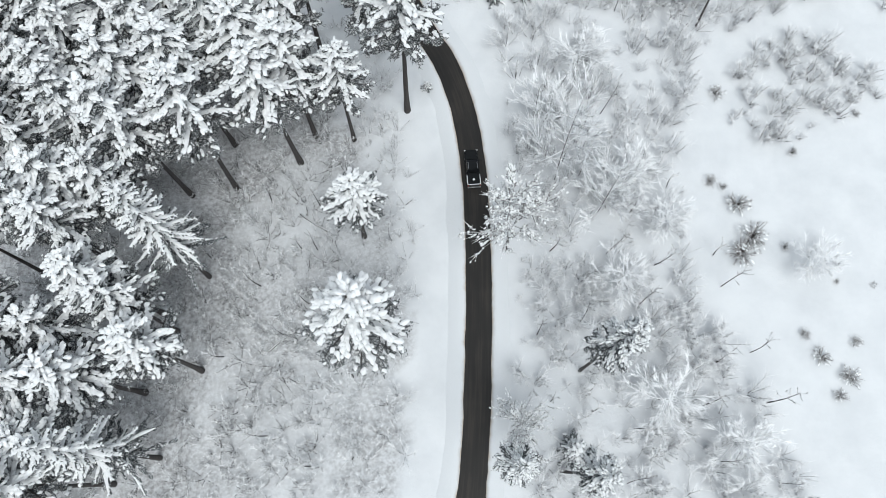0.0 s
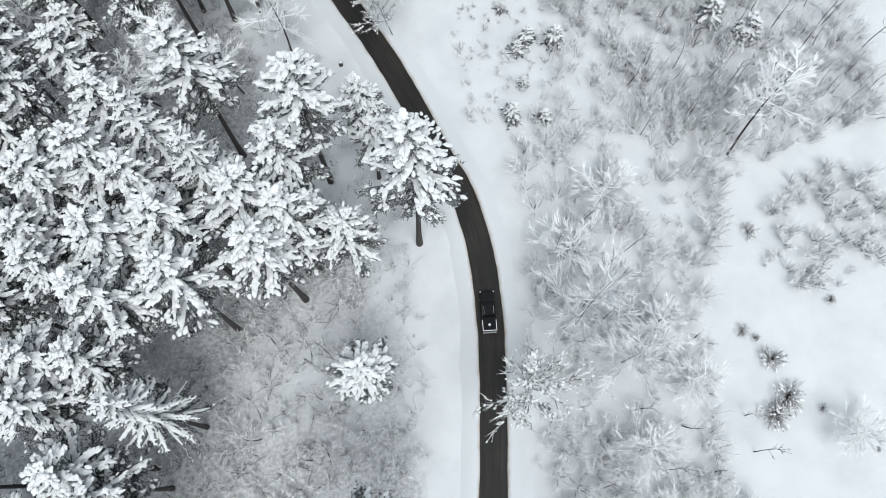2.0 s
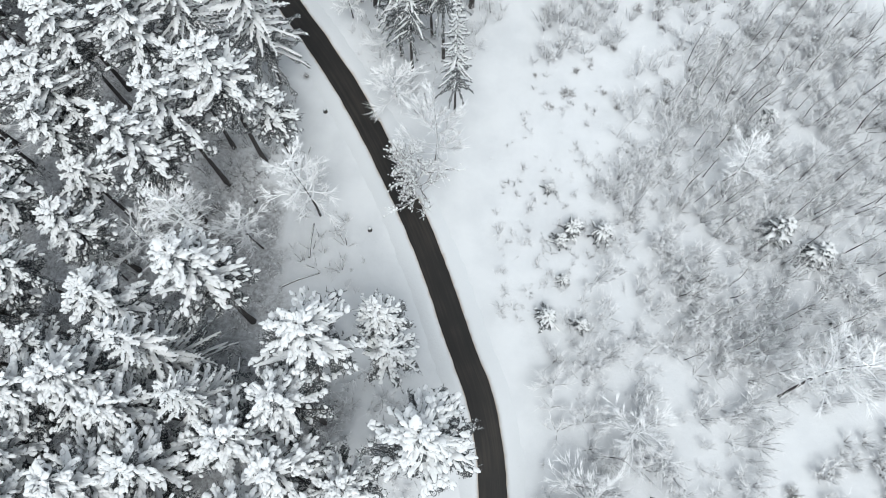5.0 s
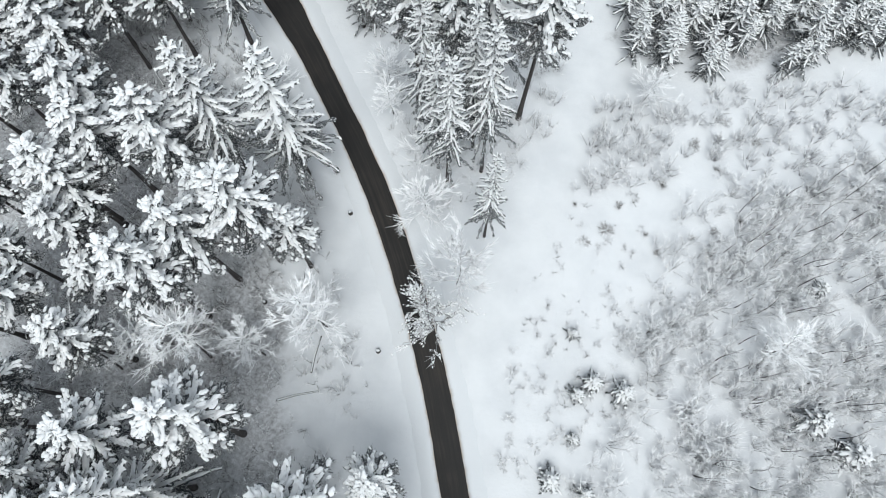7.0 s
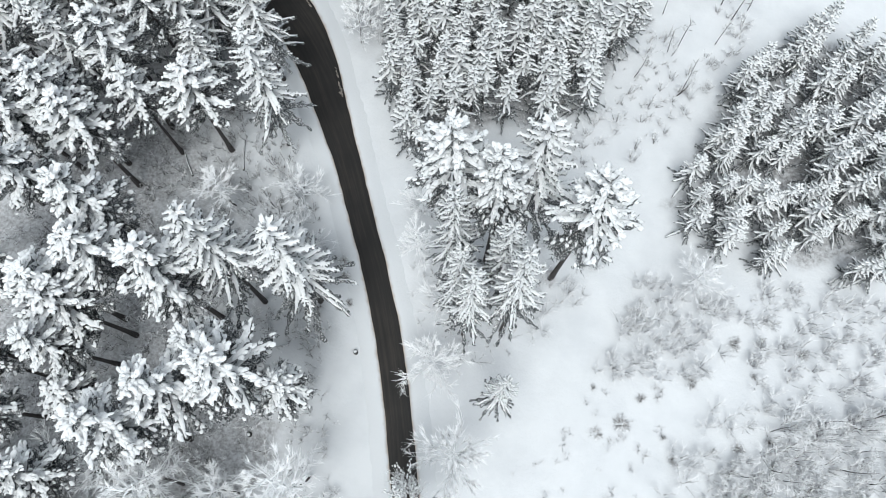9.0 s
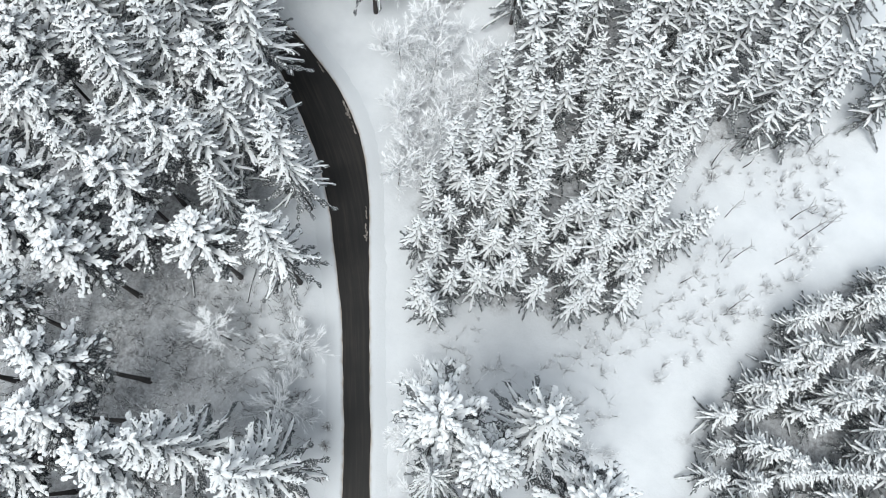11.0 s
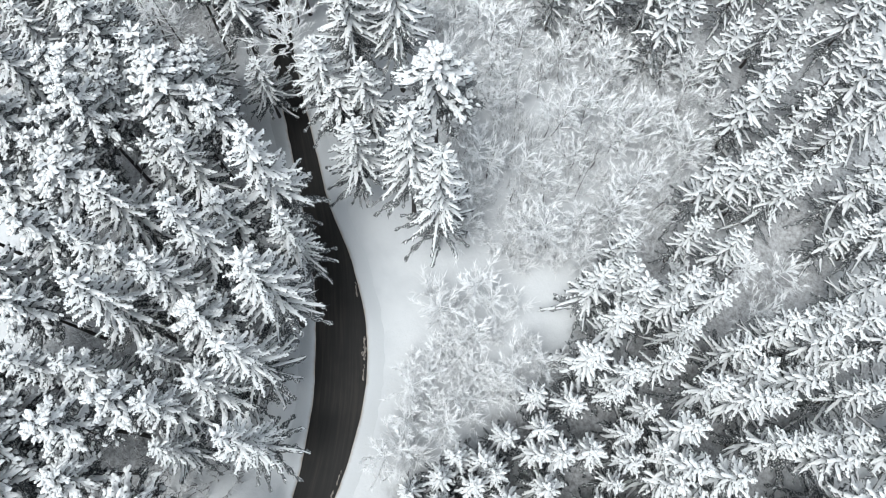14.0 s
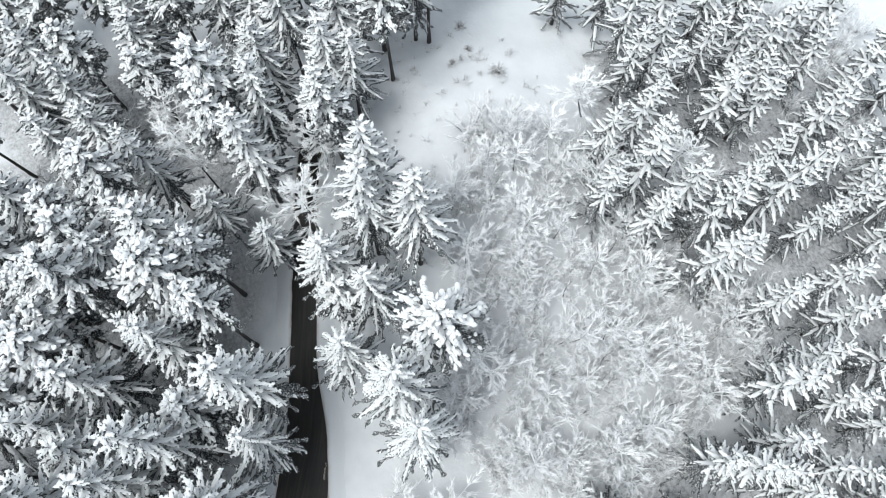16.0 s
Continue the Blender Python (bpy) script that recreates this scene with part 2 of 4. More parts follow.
def ball():
    """A low dome: a top point, two rings of five and a flat underside."""
    turn = np.arange(5) * np.pi * 0.4
    low = np.stack([np.cos(turn), np.sin(turn), 0 * turn - 0.25], 1)
    high = np.stack([0.74 * np.cos(turn + 0.6), 0.74 * np.sin(turn + 0.6), 0 * turn + 0.6], 1)
    faces = [(0, 6 + i, 6 + (i + 1) % 5) for i in range(5)]
    for i in range(5):
        j = (i + 1) % 5
        faces += [(6 + i, 1 + i, 1 + j), (6 + i, 1 + j, 6 + j)]
    return np.concatenate([[(0, 0, 1)], low, high]), faces + [tuple(range(5, 0, -1))]


BALL_V, BALL_F = ball()


def blob(geo, rnd, at, way, length, width, thick):
    """A lumpy snow pillow that lies along way."""
    way = np.asarray(way, float) / np.linalg.norm(way)
    side = np.cross((0, 0, 1.0), way)
    side /= np.linalg.norm(side) + 1e-9
    top = np.cross(way, side)
    v = BALL_V * np.array([rnd.uniform(0.65, 1.35) for _ in range(len(BALL_V))])[:, None]
    geo.add(np.asarray(at) + v[:, :1] * way * length / 2 + v[:, 1:2] * side * width / 2 + v[:, 2:] * top * thick / 2, BALL_F)


def lobe(geo, rnd, at, way, length, width, thick):
    """A rounded lobe of snow on a needle tuft."""
    way = np.asarray(way, float) / np.linalg.norm(way)
    side = np.cross((0, 0, 1.0), way)
    side /= np.linalg.norm(side) + 1e-9
    top = np.cross(way, side)
    form = [(-0.5, 0, -0.1), (-0.22, -0.44, -0.15), (0.28, -0.38, -0.2), (0.56, 0.0, -0.25), (0.28, 0.38, -0.2), (-0.22, 0.44, -0.15), (0.03, 0, 0.72)]
    v = [at + way * x * length * rnd.uniform(0.75, 1.25) + side * (y * rnd.uniform(0.75, 1.3) + rnd.uniform(-0.08, 0.08)) * width + top * z * thick * rnd.uniform(0.8, 1.2) for x, y, z in form]
    geo.add(v, [(i, (i + 1) % 6, 6) for i in range(6)])


def part(name, geo, mat, parent, label="", smooth=False, kind=""):
    ob = new(name, geo.mesh(name, mat, smooth) if isinstance(geo, Geo) else geo)
    ob.parent = parent
    return tagged(ob, label, kind=kind)


def root(name, label, category, group=""):
    return tagged(new(name), label, category, group)


class Kind:
    """Variants of one kind of thing: each is built once and copied from then on."""

    def __init__(self, makers):
        self.makers, self.made = makers, {}

    def put(self, k, m, label="", group=""):
        k %= len(self.makers)
        if k not in self.made:
            ob = self.makers[k]()
            ob.matrix_basis = m
            self.made[k] = ob
        else:
            ob = copy_thing(self.made[k], m)
            ob.scale = m.to_scale()
        return tagged(ob, label, group=group)


def standing(x, y, turn, sxy, sz, lean=0.0, sink=0.15):
    z = float(slope(x, y)) - sink
    return Matrix.Translation((x, y, z)) @ Euler((radians(lean), 0, turn)).to_matrix().to_4x4() @ Matrix.Diagonal((sxy, sxy, sz, 1))


# ---------------------------------------------------------------- conifers
def knob(snow, rnd, o, q, n, long, wide, thick):
    """A short pointed lump of snow on a side twig: four faces round a raised back."""
    mid = o + q * long * rnd.uniform(0.35, 0.55)
    snow.add([o, mid + n * wide * rnd.uniform(0.7, 1.3), mid - n * wide * rnd.uniform(0.7, 1.3), o + q * long - (0, 0, 0.3 * thick), mid + (0, 0, thick)],
             [(0, 4, 1), (1, 4, 3), (3, 4, 2), (2, 4, 0)])


def spray(needles, rnd, pts, side, wide, sag):
    """The ragged fan of dark needles that a bough carries: long and short twigs in turn on both sides."""
    n = 2 * len(pts) - 1
    line = np.stack([np.interp(np.linspace(0, len(pts) - 1, n), range(len(pts)), pts[:, k]) for k in range(3)], 1) - (0, 0, sag)
    way = (pts[-1] - pts[0]) / (n - 1)
    v = list(line)
    for hand in (-1, 1):
        for i in range(n):
            out = wide * (rnd.uniform(0.75, 1.25) if i % 2 else rnd.uniform(0.15, 0.4)) * (1.0 - 0.6 * i / (n - 1))
            v.append(line[i] + hand * side * out + way * out * rnd.uniform(0.6, 1.4) - (0, 0, 0.25 * out))
    f = [(i, i + 1, n + i + 1, n + i) for i in range(n - 1)] + [(i + 1, i, 2 * n + i, 2 * n + i + 1) for i in range(n - 1)]
    needles.add(v, f)


def spruce_branch(needles, snow, rnd, at, a, length, up, droop, step, load, fat, reach):
    """A drooping bough: a rope of snow with stubby side lumps, over a wide fringe of dark needles."""
    d, p = np.array([math.cos(a), math.sin(a), 0]), np.array([-math.sin(a), math.cos(a), 0])
    s = np.array([0, 0.2, 0.4, 0.6, 0.8, 1.0])
    bend = rnd.uniform(-0.2, 0.2)
    pts = at + np.outer(s * length, d) + np.outer(bend * length * s**2 + np.array([rnd.uniform(-0.05, 0.05) for _ in s]), p)
    pts[:, 2] += length * (up * s - droop * s**2 + 0.12 * s**3)
    if rnd.random() < load + 0.1:
        w = fat * (0.13 + 0.016 * length) * np.array([rnd.uniform(0.65, 1.35) for _ in s]) * np.array([0.7, 1.0, 1.1, 1.0, 0.85, 0.3])
        ridge = pts + np.outer(0.05 + 0.8 * w, (0, 0, 1.0))
        snow.add(np.concatenate([pts - np.outer(w, p), ridge, pts + np.outer(w, p)]),
                 [(i, i + 6, i + 7, i + 1) for i in range(5)] + [(i + 6, i + 12, i + 13, i + 7) for i in range(5)])
    spray(needles, rnd, pts[[0, 2, 4, 5]] if length > 2.2 else pts[[0, 3, 5]], p, reach * (0.26 + 0.08 * length), 0.22)
    pairs = max(3, int(length / step))
    for j in range(pairs):
        for hand in (-1, 1):
            t = 0.15 + 0.85 * (j + rnd.uniform(0.1, 0.95)) / pairs
            long = min(0.95, reach * (0.10 * length + 0.30) * (1.2 - 0.65 * t)) * rnd.uniform(0.65, 1.3)
            o = np.array([np.interp(t, s, pts[:, k]) for k in range(3)])
            fan = radians(rnd.uniform(22, 58))
            q = d * math.cos(fan) + hand * p * math.sin(fan) - np.array([0, 0, rnd.uniform(0.05, 0.4)])
            n = np.cross(q, (0, 0, 1.0))
            n /= np.linalg.norm(n)
            e = o - (0, 0, rnd.uniform(0.10, 0.22))
            broad = rnd.uniform(0.06, 0.12) * fat
            tip = e + (q + n * rnd.uniform(-0.3, 0.3)) * (long * rnd.uniform(0.9, 1.15) + 0.1) - (0, 0, 0.15)
            if hand > 0 or load < 0.7:
                needles.add([e + n * broad, e - n * broad, tip], [(0, 1, 2)])
            if rnd.random() < load:
                knob(snow, rnd, o + (0, 0, 0.05), q, n, long, rnd.uniform(0.09, 0.16) * fat, rnd.uniform(0.10, 0.18) * fat)


def spruce(seed, name, label, height, radius, levels, per, step, base, load, fat=1.0, taper=0.95, reach=1.0, top=0.3, skirt=1.1):
    rnd = random.Random(seed)
    trunk, needles, snow = Geo(), Geo(), Geo()
    s = np.linspace(0, 1, 8)
    wave = rnd.uniform(-0.25, 0.25)
    line = np.stack([wave * np.sin(s * 4), wave * np.sin(s * 3 + 1) - wave * math.sin(1), height * 0.985 * s], 1)
    trunk.tube(line, (0.0085 * height + 0.05) * (1 - s * 0.93) + np.array([0.08] + [0] * 7), 8)
    dark = 0.34 if base < 0.15 else 0.2
    for i in range(levels):
        u = ((i + rnd.uniform(0, 0.6)) / levels) ** 0.85
        z = height * (base + (0.98 - base) * u)
        at = np.array([np.interp(z, line[:, 2], line[:, k]) for k in range(2)] + [z])
        long = radius * (1 - u) ** taper + top
        n = per + rnd.choice((-1, 0, 0, 1)) - (2 if u > 0.85 else 0)
        start = rnd.uniform(0, 6.28)
        low = u < 0.34
        for k in range(n):
            spruce_branch(needles, snow, rnd, at + (0, 0, rnd.uniform(-0.2, 0.2)), start + 6.283 * k / n + rnd.uniform(-0.34, 0.34), long * rnd.uniform(0.6, 1.2) * (skirt if low else 1.0),
                          0.04 + 0.40 * u, 0.42 * (1 - u) + 0.12, step * (2.2 if u < dark else 1.5 if low else 1.0), load * (0.10 if u < dark else 0.6 if u < dark + 0.12 else 1.0), fat * (0.8 if low else 1.0), reach)
    for r in range(4):
        blob(snow, rnd, line[-1] + (rnd.uniform(-0.08, 0.08), rnd.uniform(-0.08, 0.08), 0.15 - 0.28 * r), (0.3, 0.1 * r, 1), 0.45, 0.2 + 0.10 * r, 0.22 + 0.09 * r)
    ob = root(name, label, "tree")
    part("trunk", trunk, PINE_BARK, ob, smooth=True)
    part("crown", needles, NEEDLES, ob, "dark green drooping needle branches", kind="stuff")
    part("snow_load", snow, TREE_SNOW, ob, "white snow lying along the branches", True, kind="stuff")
    return ob


def clump(geo, rnd, at, way, length, width, thick):
    """A plump, uneven pillow of snow on a tuft of needles, drooping towards its tip."""
    way = np.asarray(way, float) / np.linalg.norm(way)
    side = np.cross((0, 0, 1.0), way)
    side /= np.linalg.norm(side) + 1e-9
    top = np.cross(way, side)
    v = [at - way * length * 0.5]
    for x, r in ((-0.2, rnd.uniform(0.7, 1.1)), (0.24, rnd.uniform(0.75, 1.15))):
        for y, z in ((-1.0, -0.35), (-0.5, 0.75), (0.5, 0.75), (1.0, -0.35)):
            g = r * rnd.uniform(0.7, 1.3)
            v.append(at + way * (x + rnd.uniform(-0.1, 0.1)) * length + side * y * g * width * 0.5 + top * z * g * thick * 0.5)
    v.append(at + way * length * 0.55 - (0, 0, 0.14 * length))
    f = [(0, k + 1, k) for k in (1, 2, 3)]
    f += [(k, k + 1, k + 5, k + 4) for k in (1, 2, 3)] + [(k, k + 1, 9) for k in (5, 6, 7)]
    geo.add(v, f)


def pine(seed, name, label, height, radius, limbs, tufts, base):
    """A tall bare trunk under a domed crown of boughs that end in snow-covered tufts."""
    rnd = random.Random(seed)
    trunk, needles, snow = Geo(), Geo(), Geo()
    s = np.linspace(0, 1, 9)
    wx, wy = rnd.uniform(-0.5, 0.5), rnd.uniform(-0.5, 0.5)
    line = np.stack([wx * s * np.sin(s * 3.5), wy * s * np.sin(s * 2.7), height * 0.97 * s], 1)
    trunk.tube(line, (0.009 * height + 0.04) * (1 - s * 0.82) + np.array([0.10] + [0] * 8), 8)
    lop = [(rnd.uniform(0, 6.28), rnd.uniform(0.03, 0.13)) for _ in range(3)]
    for i in range(limbs):
        u = (i + rnd.uniform(0, 0.9)) / limbs
        a = i * 2.4 + rnd.uniform(-0.45, 0.45)
        r = radius * min(1.0, 0.62 + 1.3 * u) * (1 - max(0.0, u - 0.22) / 0.78) ** 0.58 * rnd.uniform(0.86, 1.08)
        r *= 1 + sum(h * math.cos((k + 1) * (a - f)) for k, (f, h) in enumerate(lop)) * (1 - u)
        r = max(r, 0.35)
        z = height * (base + (1.0 - base) * u)
        d, p = np.array([math.cos(a), math.sin(a), 0]), np.array([-math.sin(a), math.cos(a), 0])
        z0 = max(height * base * 0.95, min(z - 0.35 * r, height * 0.95))
        at = np.array([np.interp(z0, line[:, 2], line[:, k]) for k in range(2)] + [z0])
        t = np.linspace(0, 1, 5)
        limb = at + np.outer(t * r, d) + np.outer(rnd.uniform(-0.2, 0.2) * r * t**2, p)
        limb[:, 2] += (z - 0.45 - z0) * t**0.8 - 0.10 * r * t**3
        trunk.tube(limb[::2], 0.09 * (1.1 - t[::2]), 3)
        low = u < 0.34
        spray(needles, rnd, limb[::2] - (0, 0, 0.1), p, 0.9 if low else 0.65, 0.25)
        if not low:
            w = np.array([rnd.uniform(0.18, 0.36) for _ in t]) * np.array([0.6, 0.9, 1.0, 0.9, 0.3])
            back = limb + np.outer(0.12 + 0.5 * w, (0, 0, 1.0))
            snow.add(np.concatenate([limb - np.outer(w, p), back, limb + np.outer(w, p)]), [(k, k + 5, k + 6, k + 1) for k in range(4)] + [(k + 5, k + 10, k + 11, k + 6) for k in range(4)])
        n = max(4, int(tufts * (0.35 + 0.7 * r / radius)))
        for j in range(n):
            w = 1.0 - 0.82 * ((j + rnd.uniform(0, 0.9)) / n) ** 1.15
            k = min(3, int(w * 4))
            o = limb[k] + (limb[k + 1] - limb[k]) * (w * 4 - k)
            fan = rnd.uniform(-1, 1) * (1.15 - 0.45 * w)
            q = d * math.cos(fan) + p * math.sin(fan) + np.array([0, 0, rnd.uniform(-0.45, 0.1) + (0.7 * (u - 0.75) / 0.25 if u > 0.75 else 0)])
            size = rnd.uniform(0.32, 0.68) * (0.85 if low else 1.0)
            side = np.cross(q, (0, 0, 1.0))
            side /= np.linalg.norm(side)
            c = o + q * 0.3 * size + side * rnd.uniform(-0.42, 0.42) * (0.5 + r / radius) + np.array([0, 0, rnd.uniform(0.0, 0.45)])
            if rnd.random() > (0.55 if low else 0.02):
                clump(snow, rnd, c, q, size * rnd.uniform(0.95, 1.45), size * rnd.uniform(0.55, 0.85), size * rnd.uniform(0.40, 0.62))
            for m in range(4 if low else j % 2):
                e = c + q * rnd.uniform(-0.4, 0.35) * size + side * rnd.uniform(-0.3, 0.3) - (0, 0, rnd.uniform(0.2, 0.5))
                f = q * rnd.uniform(0.3, 1.0) + side * rnd.uniform(-1.2, 1.2) + np.array([0, 0, rnd.uniform(-0.5, 0.25)])
                f *= rnd.uniform(0.35, 0.6) / np.linalg.norm(f)
                g = np.cross(f, (rnd.uniform(-0.4, 0.4), rnd.uniform(-0.4, 0.4), 1.0))
                g *= rnd.uniform(0.04, 0.08) / (np.linalg.norm(g) + 1e-9)
                needles.add([e - g, e + g, e + f], [(0, 1, 2)])
    ob = root(name, label, "tree")
    part("trunk", trunk, PINE_BARK, ob, smooth=True)
    part("crown", needles, NEEDLES, ob, "dark green needle tufts", kind="stuff")
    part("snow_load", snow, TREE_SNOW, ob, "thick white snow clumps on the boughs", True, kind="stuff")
    return ob


SPRUCE_LABEL = "tall spruce with snow-laden drooping branches in the forest"
TALL = Kind([lambda k=k: spruce(10 + k, "tall_spruce_tree", SPRUCE_LABEL, 30, 3.6 + 0.3 * k, 15, 9, 0.42, (0.3, 0.36, 0.24, 0.32)[k], 0.98, 1.15, 0.66, 0.9, 0.5) for k in range(4)])
YOUNG = Kind([lambda k=k: spruce(30 + k, "young_spruce_tree", "young planted spruce thick with snow", 13, 1.6 + 0.15 * k, 10, 7, 0.32, 0.10, 0.96, 0.95, 0.75, 0.66, 0.42, 1.1) for k in range(4)])
HILL = Kind([lambda k=k: spruce(50 + k, "spruce_tree", "snow-covered spruce of the dense hillside stand", 17, 2.5 + 0.25 * k, 11, 7, 0.46, 0.10, 0.97, 1.15, 0.72, 0.8, 0.45, 1.1) for k in range(4)])
PINES = Kind([lambda k=k: pine(70 + k, "pine_tree", "tall pine with a bare trunk and snow-clumped crown", 29, 3.9 + 0.2 * k, (48, 45, 50, 46, 48)[k], 16, (0.54, 0.60, 0.52, 0.56, 0.58)[k]) for k in range(5)])


# ---------------------------------------------------------------- ground, road, snow banks
def axis(low, high, step, far):
    mid = np.arange(low, high + 0.1, step)
    grow = np.cumsum(step * 1.35 ** np.arange(1, 24))
    grow = grow[grow < far]
    return np.r_[low - grow[::-1], mid, high + grow]


def inside(x, y, poly):
    hit = False
    for (x1, y1), (x2, y2) in zip(poly, poly[1:] + poly[:1]):
        if (y1 > y) != (y2 > y) and x < (x2 - x1) * (y - y1) / (y2 - y1) + x1:
            hit = not hit
    return hit


# wood outlines where litter and painted shade darken the ground
LITTER_SHADE_ZONES = [
    [(-60, -20), (-5, -20), (-5, 20), (-9, 40), (-24, 60), (-33, 80), (-46, 100), (-58, 113), (-86, 104), (-76, 66)],
    [(-86, 104), (-56, 115), (-66, 128), (-84, 136), (-104, 141), (-140, 156), (-140, 106)],
    [(-45, 135), (-40, 127), (-34, 125), (-22, 132), (-16, 139), (-14, 150), (-22, 158), (-14, 176), (-26, 200), (-58, 204), (-58, 172), (-46, 156)],
    [(3, 131), (3, 152), (8, 165), (28, 166), (40, 142), (24, 131)],
    [(-120, 194), (-100, 190), (-88, 196), (-68, 202), (-56, 200), (-40, 204), (-60, 232), (-112, 240)],
]


# closed stands, where the painted shade and litter are strongest
DEEP_WOOD = [
    [(-62, -12), (-30, -12), (-27, 36), (-12, 44), (-16, 58), (-28, 66), (-32, 82), (-46, 90), (-66, 80), (-62, 66)],
    [(-70, 66), (-50, 74), (-46, 86), (-62, 96), (-66, 108), (-64, 118), (-72, 130), (-84, 135), (-110, 140), (-140, 150), (-140, 104), (-90, 96)],
    [(-45, 135), (-40, 127), (-34, 125), (-22, 132), (-16, 139), (-14, 150), (-22, 158), (-14, 176), (-26, 200), (-58, 204), (-58, 172), (-46, 156)],
    [(3, 131), (3, 152), (8, 165), (28, 166), (40, 142), (24, 131)],
    [(-120, 194), (-100, 190), (-88, 196), (-68, 202), (-56, 200), (-40, 204), (-60, 232), (-112, 240)],
]


def litter_shade_at(x, y):
    """How much twig and needle litter, with the trees' shade painted in, darkens the thin snow of the pine wood floor.
    """
    x += 3 * noise.noise((x * 0.15, y * 0.15, 2.0))
    y += 3 * noise.noise((x * 0.15, y * 0.15, 9.0))
    if not any(inside(x, y, poly) for poly in LITTER_SHADE_ZONES):
        return 0.0
    deep = any(inside(x, y, poly) for poly in DEEP_WOOD)
    return min(1.0, max(0.0, (1.0 if deep else 0.62) + 0.7 * noise.noise((x * 0.08, y * 0.08, 5.0))))


def ground_sheet():
    xs, ys = axis(-150, 75, 1.5, 3200), axis(-45, 240, 1.5, 3200)
    gx, gy = np.meshgrid(xs, ys)
    z = slope(gx, gy)
    off = off_road(gx, gy)
    bumps = np.array([0.30 * noise.noise((x * 0.11, y * 0.11, 3.1)) + 0.16 * noise.noise((x * 0.33, y * 0.33, 7.7)) + 0.09 * noise.noise((x * 0.8, y * 0.8, 1.3))
                      for x, y in zip(gx.ravel(), gy.ravel())]).reshape(gx.shape)
    z = z + bumps * np.clip((off - 1.0) / 4, 0.0, 1.0)
    z = z - 0.16 * np.clip((2.2 - off) / 0.8, 0, 1) - 0.25 * np.clip((0.3 - off) / 0.6, 0, 1)
    rows, cols = gx.shape
    v = np.stack([gx, gy, z], -1).reshape(-1, 3)
    i = np.arange(rows * cols).reshape(rows, cols)
    f = np.stack([i[:-1, :-1], i[:-1, 1:], i[1:, 1:], i[1:, :-1]], -1).reshape(-1, 4)
    me = bpy.data.meshes.new("ground")
    me.from_pydata(v.tolist(), [], f.tolist())
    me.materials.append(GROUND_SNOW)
    lay = me.attributes.new("litter_shade", "FLOAT", "POINT")
    lay.data.foreach_set("value", [litter_shade_at(x, y) * min(1.0, max(0.0, (d - 2.0) / 6.0)) if d > 2 else 0.0 for x, y, d in zip(gx.ravel(), gy.ravel(), off.ravel())])
    me.polygons.foreach_set("use_smooth", np.ones(len(me.polygons), bool))
    return tagged(new("ground", me), "deep white snow over the gently sloping forest ground", "ground", kind="structure")


def ribbon(name, across, mat, label, category):
    """A strip along the road. across(i) gives its points at sample i, as (metres to the right, height, u)."""
    v, f, uvs = [], [], []
    for i in range(len(CENTRE)):
        row = across(i)
        for r, h, u in row:
            x, y = CENTRE[i] + RIGHT[i] * r
            v.append((x, y, float(slope(x, y)) + h))
            uvs.append((u, RUN[i]))
    n = len(row)
    for i in range(len(CENTRE) - 1):
        for j in range(n - 1):
            f.append((i * n + j, i * n + j + 1, (i + 1) * n + j + 1, (i + 1) * n + j))
    me = bpy.data.meshes.new(name)
    me.from_pydata(v, [], f)
    me.materials.append(mat)
    me.polygons.foreach_set("use_smooth", np.ones(len(me.polygons), bool))
    lay = me.uv_layers.new(name="UVMap")
    which = np.zeros(len(me.loops), int)
    me.loops.foreach_get("vertex_index", which)
    lay.data.foreach_set("uv", np.array(uvs)[which].ravel())
    return tagged(new(name, me), label, category, kind="structure")


def edge_wave(i, side):
    return 0.10 * noise.noise((RUN[i] * 0.45, side * 9.0, 0.5)) + 0.05 * noise.noise((RUN[i] * 1.3, side * 5.0, 2.5))


def bank(side):
    def across(i):
        e = HALF[i] + edge_wave(i, side)
        lump = 0.10 * noise.noise((RUN[i] * 0.35, side * 3.0, 8.0))
        prof = [(-0.10, -0.06, 0.0), (0.02, 0.06, 0.1), (0.16, 0.17 + lump, 0.25), (0.45, 0.25 + lump, 0.45), (0.9, 0.22 + lump, 0.7), (1.6, 0.10, 0.9), (2.5, -0.14, 1.0)]
        rows = [(side * (e + o), h, u) for o, h, u in prof]
        return rows if side > 0 else rows[::-1]
    return across


ground = ground_sheet()
road = ribbon("road", lambda i: [(HALF[i] * k * 1.04, 0.03 * (1 - k * k), (k + 1) / 2 * (HALF[i] / 1.7)) for k in (-1, -0.66, -0.33, 0, 0.33, 0.66, 1)],
              ASPHALT, "narrow wet dark asphalt road cleared of snow", "road")
ribbon("snow_bank_1", bank(-1), BANK_SNOW, "ploughed snow bank along the road edge", "snow bank")
ribbon("snow_bank_2", bank(1), BANK_SNOW, "ploughed snow bank along the road edge", "snow bank")

